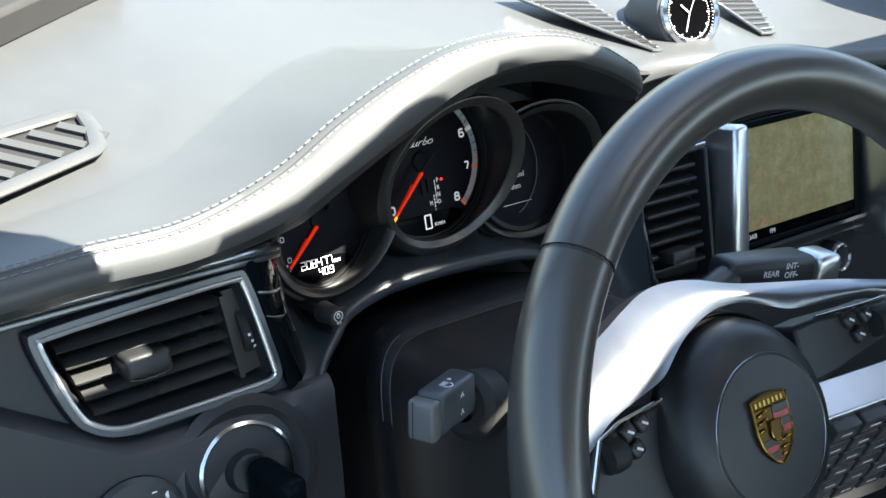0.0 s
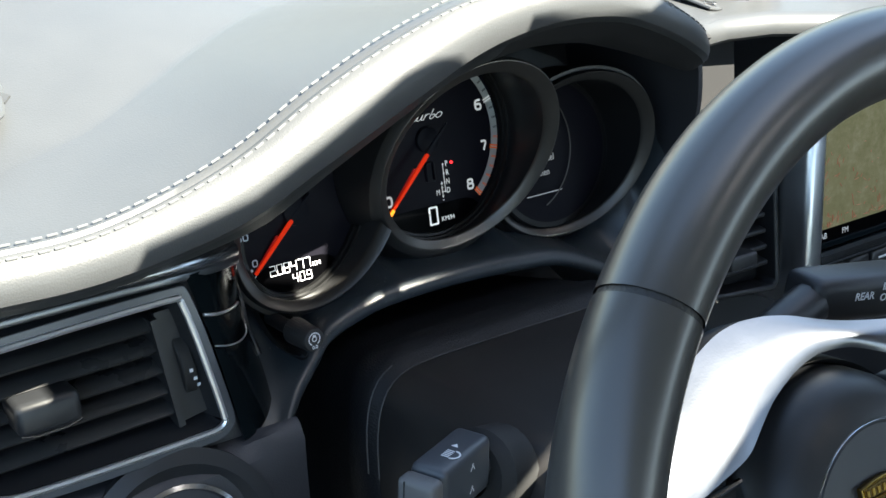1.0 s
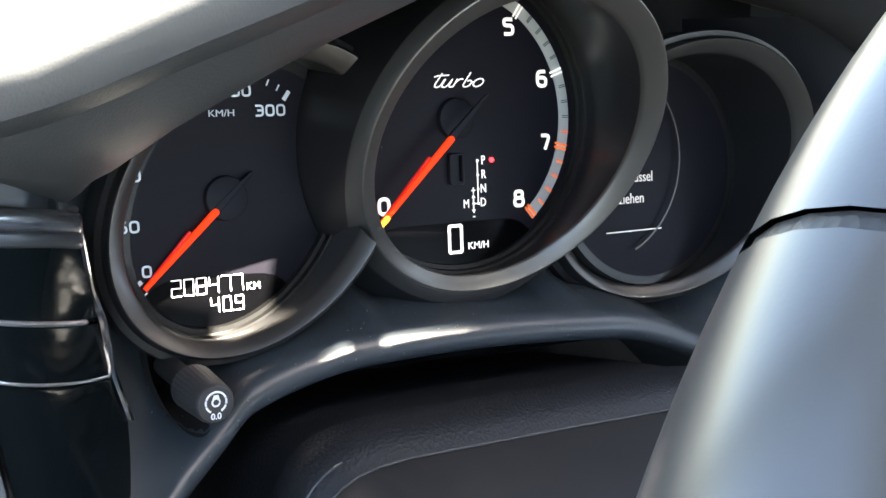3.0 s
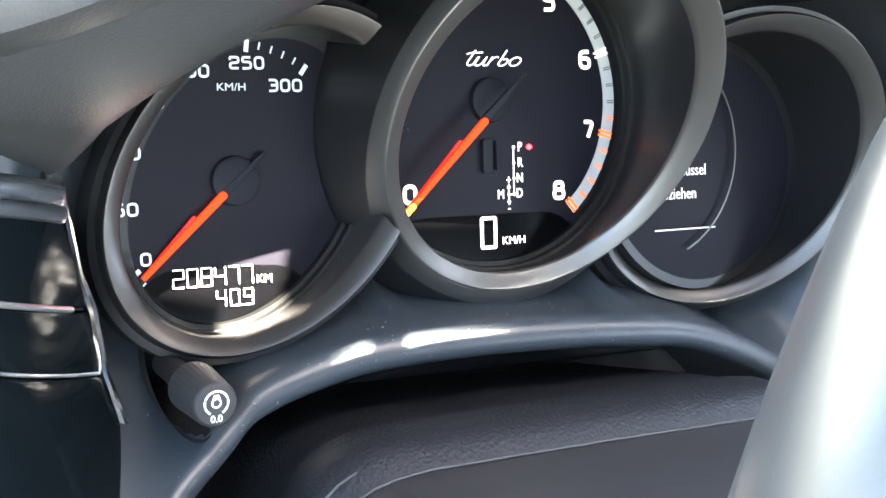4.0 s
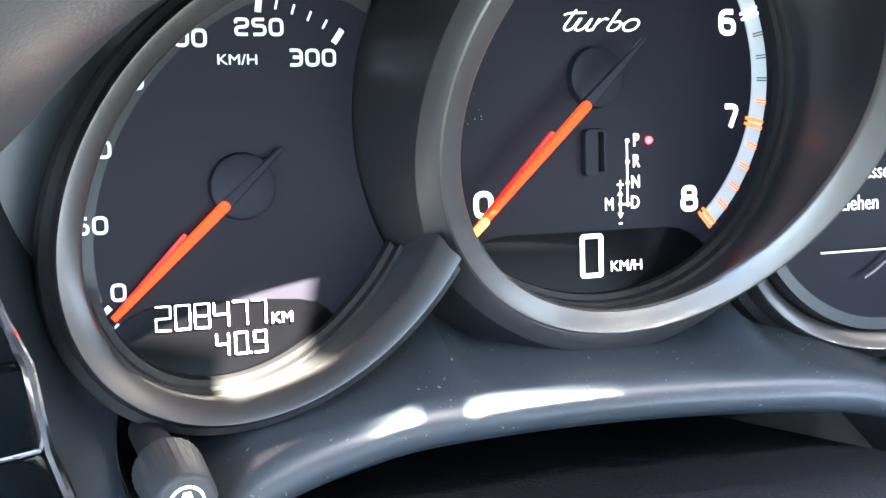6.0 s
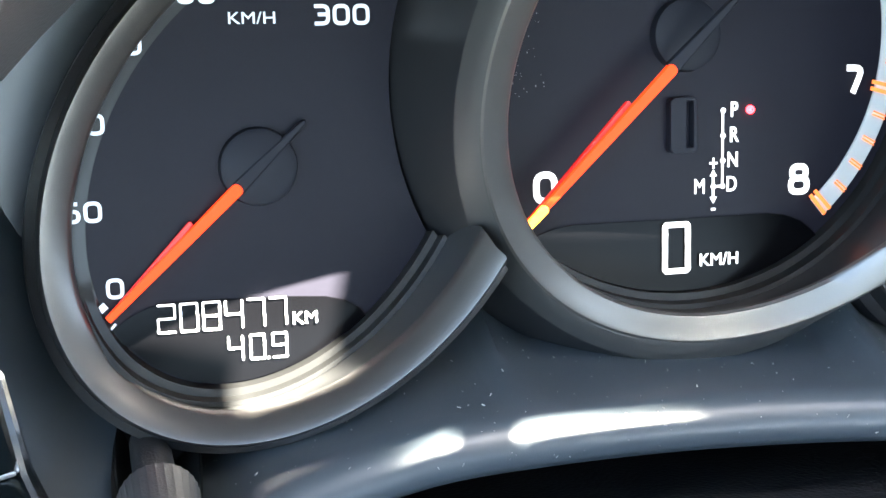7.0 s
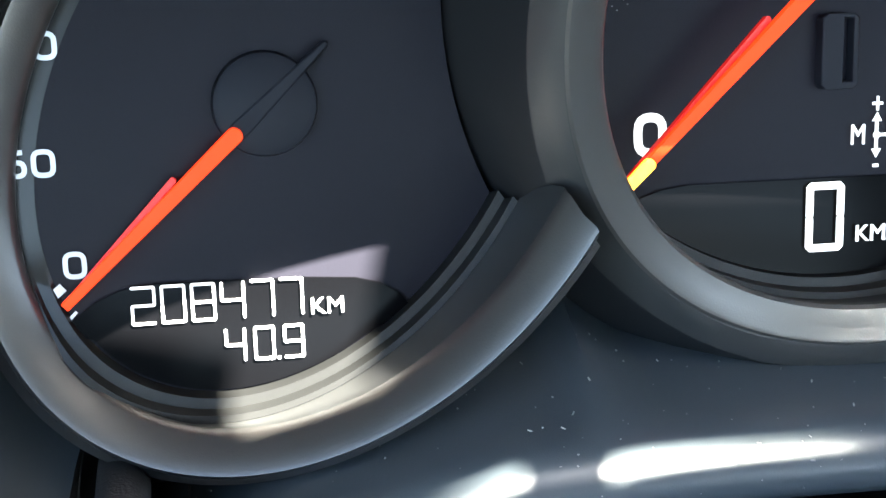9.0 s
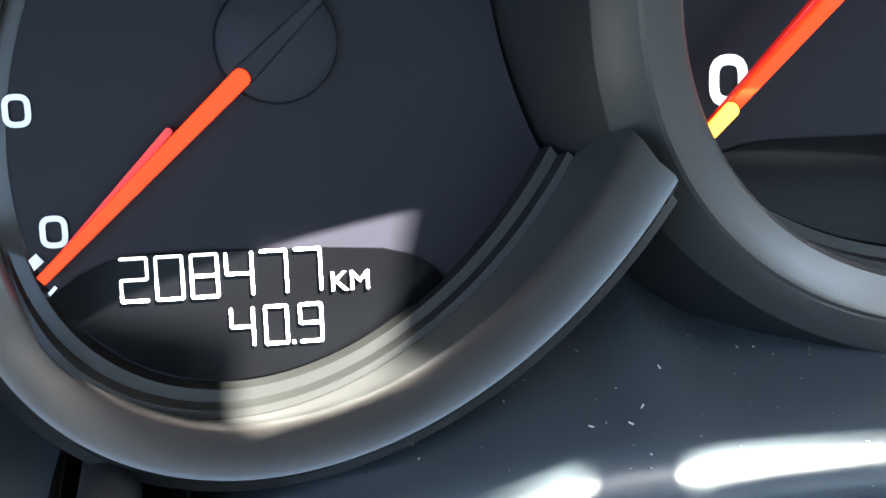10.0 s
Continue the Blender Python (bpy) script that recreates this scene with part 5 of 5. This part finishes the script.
    # plain shield emblem
    EX, EZ = -0.0075, -0.004
    sh = [(-0.0125, 0.017), (-0.006, 0.0181), (0.0, 0.0185), (0.006, 0.0181), (0.0125, 0.017), (0.0128, 0.0), (0.0118, -0.005), (0.010, -0.009), (0.005, -0.015), (0.0, -0.018), (-0.005, -0.015), (-0.010, -0.009), (-0.0118, -0.005), (-0.0128, 0.0)]
    e = part("emblem", put(plate([(x + EX, z + EZ) for x, z in sh], 0.0315, 0.003)), BRONZE, w, "shield emblem with gold relief and red bars", bevel=0.0006)
    part("emblem_border", put(tube([(x * 0.97 + EX, 0.0312, z * 0.97 + EZ) for x, z in sh], 0.0006, 8, closed=True)), GOLD, e, "raised gold border")

    def half(z):
        """Half the shield's width at a height."""
        return float(np.interp(z, [-0.018, -0.015, -0.009, -0.005, 0.0, 0.017], [0.0, 0.005, 0.010, 0.0118, 0.0128, 0.0125])) - 0.0008

    def field(name, x0, x1, z0, z1, mat, y=0.0311):
        pts = [(max(x0, -half(z0)), z0), (min(x1, half(z0)), z0), (min(x1, half(z1)), z1), (max(x0, -half(z1)), z1)]
        part(name, put(plate([(x + EX, z + EZ) for x, z in pts], y, 0.0008)), mat, e, smooth=False)

    for i in range(7):
        field("emblem_mark", -0.0105 + 0.0031 * i, -0.0091 + 0.0031 * i, 0.0130, 0.0155, GOLD)
    part("emblem_line", put(tube([(x + EX, 0.0310, 0.0118 + EZ) for x in (-0.0118, 0.0, 0.0118)], 0.0004, 6)), GOLD, e)
    for i in range(3):
        mat = (CREST_DARK, CREST_RED, CREST_DARK)[i]
        field("emblem_bar", 0.0006, 0.02, 0.0080 - 0.0036 * i, 0.0112 - 0.0036 * i, mat)
        field("emblem_bar", -0.02, -0.0006, -0.0070 - 0.0034 * i, -0.0040 - 0.0034 * i, (CREST_DARK, CREST_RED, CREST_DARK)[i])
    field("emblem_bar", 0.0045, 0.02, -0.0028, 0.0004, CREST_RED)
    field("emblem_bar", -0.006, -0.0006, -0.0162, -0.0142, CREST_RED)
    for x, z, n in ((-0.0105, 0.0088, 3), (-0.0110, 0.0050, 3), (-0.0113, 0.0012, 2), (0.0020, -0.0065, 3), (0.0018, -0.0100, 2), (0.0014, -0.0132, 1)):
        part("emblem_relief", put(tube([(x + 0.0022 * k + EX, 0.0308 - 0.0005 * (k % 2), z + 0.0005 * k + EZ) for k in range(n + 1)], 0.0006, 6)), GOLD, e, smooth=False)
    centre = [(-0.0038, 0.0046), (0.0038, 0.0046), (0.0038, -0.0022), (0.0022, -0.0048), (0.0, -0.0058), (-0.0022, -0.0048), (-0.0038, -0.0022)]
    part("emblem_centre", put(plate([(x + EX, z + EZ) for x, z in centre], 0.0304, 0.001)), BRONZE, e, bevel=0.0003)
    part("emblem_rim", put(tube([(x + EX, 0.0303, z + EZ) for x, z in centre], 0.0005, 6, closed=True)), GOLD, e)


steering_wheel()


# ---- centre of the dashboard ----
def centre_stack():
    c = thing("centre_stack", (0.34, 0.04, -0.30), DIAL, "black centre console with silver uprights and button rows", "centre console")
    part("housing", box((0.335, 0.035, -0.165), (0.36, 0.09, 0.28)), PLASTIC, c, bevel=0.004)
    for x in (0.2455, 0.4355):
        part("upright", soft_box((x, -0.025, -0.075), (0.016, 0.05, 0.125), 0.004, pose(0, 0, 0, 0, 3 if x < 0.3 else -3, 0)), BRUSHED, c, "brushed silver upright")
    part("lower_trim", box((0.345, -0.0185, -0.1185), (0.165, 0.012, 0.003)), CHROME, c, "bright strip under the screen")
    part("lower_trim", box((0.345, -0.0165, -0.1275), (0.165, 0.010, 0.0016)), CHROME, c)
    for i in range(4):
        part("key", soft_box((0.280 + 0.0245 * i, -0.0145, -0.1355), (0.021, 0.012, 0.011), 0.002), PLASTIC, c)
        part("key", soft_box((0.280 + 0.0245 * i, -0.0145, -0.1500), (0.021, 0.012, 0.011), 0.002), PLASTIC, c)
        part("key_print", box((0.280 + 0.0245 * i, -0.0208, -0.1355), (0.009, 0.0003, 0.0014)), ICON, c, smooth=False)
    part("dial_knob", lathe((0.391, -0.012, -0.148), (0, -1, 0), [(0.0135, 0), (0.0135, 0.012), (0.012, 0.014), (0.010, 0.0135), (0.0001, 0.013)], 36), PLASTIC, c)
    part("knob_ring", lathe((0.391, -0.012, -0.148), (0, -1, 0), [(0.0098, 0.0135), (0.0112, 0.0150), (0.0124, 0.0138)], 36), CHROME, c, "chrome ring")

    n = thing("navigation_screen", (0.342, -0.02, -0.115), DIAL, "navigation screen showing a beige and olive map", "screen")
    part("frame", plate([(0.2565, -0.018), (0.425, -0.018), (0.425, -0.1165), (0.2565, -0.1165)], -0.0215, 0.010, [[(0.263, -0.0235), (0.418, -0.0235), (0.418, -0.1125), (0.263, -0.1125)]]), PIANO, n, bevel=0.001)
    mp = bpy.data.materials.new("map_display")
    mp.use_nodes = True
    nt = mp.node_tree
    b = nt.nodes["Principled BSDF"]
    tc = nt.nodes.new("ShaderNodeTexCoord")
    nz = nt.nodes.new("ShaderNodeTexNoise")
    nz.inputs["Scale"].default_value, nz.inputs["Detail"].default_value = 70, 12
    nz.inputs["Roughness"].default_value = 0.75
    nt.links.new(tc.outputs["Object"], nz.inputs["Vector"])
    rp = nt.nodes.new("ShaderNodeValToRGB")
    els = rp.color_ramp.elements
    els[0].position, els[0].color = 0.3, (0.10, 0.10, 0.045, 1)
    els[1].position, els[1].color = 0.7, (0.22, 0.20, 0.13, 1)
    e3 = els.new(0.5)
    e3.color = (0.15, 0.14, 0.075, 1)
    nt.links.new(nz.outputs["Fac"], rp.inputs[0])
    nt.links.new(rp.outputs[0], b.inputs["Base Color"])
    nt.links.new(rp.outputs[0], b.inputs["Emission Color"])
    b.inputs["Emission Strength"].default_value = 0.06
    b.inputs["Roughness"].default_value = 0.25
    part("map", box((0.3405, -0.0185, -0.0635), (0.156, 0.002, 0.081)), mp, n, "beige and olive map picture", smooth=False)
    part("status_bar", box((0.3405, -0.0188, -0.1085), (0.156, 0.002, 0.0088)), LCD, n, "dark bar with lettering", smooth=False)
    part("lettering", text_mesh("DAB          FM", 0.0055, facing(0.30, -0.0200, -0.1085)), LCD_GREY, n, smooth=False)
    rng = random.Random(5)
    roads = bmesh.new()
    for i in range(150):
        x, z = 0.265 + 0.11 * rng.random() ** 1.3, -0.102 + 0.05 * rng.random() ** 2.2
        box((x, -0.0196, z), (rng.uniform(0.0012, 0.005), 0.0003, 0.0003), pose(0, 0, 0, 0, rng.uniform(0, 180), 0), roads)
    part("roads", roads, ROAD_RED, n, "thin red road lines on the map", smooth=False)
    bl = material("map_marks", (0.12, 0.2, 0.5), 0.4, glow=0.1)
    for i in range(7):
        part("map_mark", box((rng.uniform(0.266, 0.29), -0.0197, rng.uniform(-0.095, -0.03)), (0.0026, 0.0003, 0.0026)), bl, n, smooth=False)

    v = thing("air_vent", (0.2, 0.02, -0.13), DIAL, "tall black centre air vent with silver edge and tab", "air vent")
    ring = [(0.1585, -0.045), (0.165, -0.030), (0.177, -0.026), (0.2290, -0.024), (0.2330, -0.028), (0.2365, -0.124), (0.2310, -0.128), (0.176, -0.122), (0.168, -0.112)]
    part("frame", plate(ring, -0.030, 0.02, [inset(ring, 0.004)]), PLASTIC, v, bevel=0.0015)
    part("edge_strip", tube([(0.160, -0.031, -0.045), (0.1625, -0.031, -0.07), (0.1695, -0.031, -0.111), (0.178, -0.031, -0.122)], 0.0014, 8), CHROME, v, "thin bright edge")
    part("edge_strip", tube([(0.165, -0.031, -0.030), (0.177, -0.031, -0.0255), (0.229, -0.031, -0.0235)], 0.0014, 8), CHROME, v)
    part("duct", box((0.198, -0.012, -0.075), (0.07, 0.004, 0.10)), LINER, v)
    for i in range(8):
        part("slat", box((0.195 + 0.0008 * i, -0.020, -0.036 - 0.0102 * i), (0.054, 0.016, 0.0032), pose(0, 0, 0, 14, 0, 0)), PLASTIC, v, bevel=0.001)
    part("tab", soft_box((0.191, -0.034, -0.098), (0.023, 0.016, 0.009), 0.002), PLASTIC, v)
    part("tab_edge", box((0.191, -0.0415, -0.1022), (0.019, 0.001, 0.0008)), CHROME, v, "thin bright edge of the tab")

    k = thing("console_switches", (0.30, -0.10, -0.30), DIAL, "silver-framed centre console with rows of grey buttons", "centre console")
    tilt = pose(0.31, -0.105, -0.262, 35, 0, -8)
    bm = plate([(-0.085, -0.11), (0.085, -0.11), (0.085, 0.06), (-0.085, 0.06)], 0, 0.03)
    bmesh.ops.transform(bm, matrix=tilt, verts=bm.verts)
    part("plate", bm, BRUSHED, k, "brushed silver plate", bevel=0.002)
    for r in range(6):
        for q in range(5):
            bm = soft_box((-0.056 + 0.028 * q, -0.004, 0.046 - 0.020 * r), (0.025, 0.010, 0.016), 0.002)
            bmesh.ops.transform(bm, matrix=tilt, verts=bm.verts)
            part("button", bm, KEY_GREY, k)
            bm = box((-0.056 + 0.028 * q, -0.0093, 0.046 - 0.020 * r), (0.010, 0.0003, 0.0018))
            bmesh.ops.transform(bm, matrix=tilt, verts=bm.verts)
            part("button_print", bm, ICON, k, smooth=False)


centre_stack()


def clock_pod():
    p = thing("dash_clock", (0.32, 0.09, 0.012), FLAT, "round chrome-ringed clock on a dashboard pod", "clock")
    ax = Vector((-0.1, -0.85, 0.45)).normalized()
    c = Vector((0.326, 0.083, 0.036))
    part("pod", lathe(c, ax, [(0.0001, -0.07), (0.022, -0.066), (0.032, -0.045), (0.0335, -0.012), (0.032, -0.004), (0.029, -0.002)], 40), LEATHER, p)
    rows = []
    for y, hw, h in ((0.045, 0.030, 0.000), (0.055, 0.036, 0.001), (0.075, 0.044, 0.003), (0.11, 0.052, 0.012), (0.16, 0.058, 0.012), (0.20, 0.06, 0.004)):
        rows.append([(0.330 + hw * u, y, 0.008 + h * (1 - abs(u) ** 3)) for u in (-1.15, -1, -0.8, -0.5, 0, 0.5, 0.8, 1, 1.15)])
    part("platform", grid(rows), LEATHER, p, "moulded grey base of the pod")
    part("bezel", lathe(c, ax, [(0.030, -0.004), (0.0297, 0.001), (0.0270, 0.003), (0.0245, 0.001), (0.0238, -0.003)], 48), CHROME, p, "chrome ring")
    part("dial_face", lathe(c, ax, [(0.0245, -0.003), (0.0001, -0.003)], 48), LCD, p, "black clock face")
    m = Matrix.Translation(c - ax * 0.0024) @ ax.to_track_quat("Z", "Y").to_matrix().to_4x4()
    bm = bmesh.new()
    for i in range(60):
        a = radians(6 * i)
        L = 0.003 if i % 5 == 0 else 0.0014
        box((math.cos(a) * (0.022 - L / 2), math.sin(a) * (0.022 - L / 2), 0), (L, 0.0005 if i % 5 else 0.0009, 0.0003), pose(0, 0, 0, 0, 0, 6 * i), bm)
    bmesh.ops.transform(bm, matrix=m, verts=bm.verts)
    part("minute_marks", bm, WHITE, p, smooth=False)
    for a, L, wd in ((140, 0.011, 0.0010), (250, 0.016, 0.0007), (60, 0.012, 0.0004)):
        bm = box((math.cos(radians(a)) * L / 2, math.sin(radians(a)) * L / 2, 0.0008), (L, wd, 0.0004), pose(0, 0, 0, 0, 0, a))
        bmesh.ops.transform(bm, matrix=m, verts=bm.verts)
        part("pointer", bm, WHITE, p, smooth=False)


clock_pod()


def dash_grille(name, pts, n, label):
    """Slatted outlet in the dashboard top: pts are its four corners."""
    v = thing(name, pts[0], FLAT, label, "air vent")
    A, B, C, D4 = (Vector(p) for p in pts)
    nrm = (B - A).cross(D4 - A).normalized()
    if nrm.z < 0:
        nrm = -nrm
    part("recess", grid([[A + nrm * 0.0006, B + nrm * 0.0006], [D4 + nrm * 0.0006, C + nrm * 0.0006]]), LINER, v)
    for i in range(n):
        u = (i + 0.5) / n
        p, q = A.lerp(B, u), D4.lerp(C, u)
        part("slat", tube([p + nrm * 0.0022, q + nrm * 0.0022], 0.0008, 6), CHROME, v, "bright edge of a slat")
    part("frame", tube([A, A.lerp(B, 0.5), B, B.lerp(C, 0.5), C, C.lerp(D4, 0.5), D4, D4.lerp(A, 0.5)], 0.0022, 8, closed=True, flat=0.6), LEATHER, v, "moulded grey surround")


def defrost_vent():
    v = thing("defrost_vent", (-0.26, -0.015, 0.058), FLAT, "slatted side window demister with moulded surround in the dash top", "air vent")
    z = 0.0553
    ring = [(x + 0.0035, y + 0.011) for x, y in [(-0.2090, 0.0165), (-0.2115, 0.000), (-0.2165, -0.0185), (-0.2200, -0.0220), (-0.2260, -0.0245), (-0.267, -0.0420), (-0.315, -0.062), (-0.330, -0.060), (-0.325, -0.02), (-0.300, -0.003), (-0.252, 0.0075), (-0.2140, 0.0180)]]
    part("surround", tube([(x, y, z + 0.0018) for x, y in inset(ring, -0.0042)], 0.0048, 10, closed=True, flat=0.5), LEATHER, v, "moulded grey surround")
    bm = bmesh.new()
    loops = [[bm.verts.new((x, y, h)) for x, y in ring] for h in (z + 0.002, z)]
    for i in range(len(ring)):
        j = (i + 1) % len(ring)
        bm.faces.new((loops[0][i], loops[0][j], loops[1][j], loops[1][i]))
    bm.faces.new(loops[1])
    part("duct", bm, LINER, v, "black duct")
    for k in range(6):
        x0 = -0.2225 - 0.0158 * k
        y0 = 0.0135 + 0.2326 * (x0 + 0.209)
        u = (y0 + 0.0225 - 0.44 * (x0 + 0.226)) / (0.030 + 0.44 * 0.024)
        p, q = Vector((x0 + 0.0035, y0 + 0.011, z + 0.0026)), Vector((x0 + 0.0035 + 0.024 * u, y0 + 0.011 - 0.030 * u, z + 0.0026))
        d = q - p
        part("slat", box((p + q) / 2, (d.length * 0.96, 0.0042, 0.0011), pose(0, 0, 0, 0, 0, math.degrees(math.atan2(d.y, d.x))) @ pose(0, 0, 0, 24, 0, 0)), LEATHER, v, smooth=False)


defrost_vent()
dash_grille("dash_grille", [(0.236, 0.215, 0.020), (0.267, 0.062, 0.019), (0.274, 0.061, 0.018), (0.303, 0.198, 0.018)], 13, "slatted black grille in the dashboard top")
dash_grille("dash_grille", [(0.428, 0.155, 0.017), (0.396, 0.060, 0.017), (0.410, 0.060, 0.017), (0.470, 0.140, 0.017)], 8, "slatted black grille in the dashboard top")
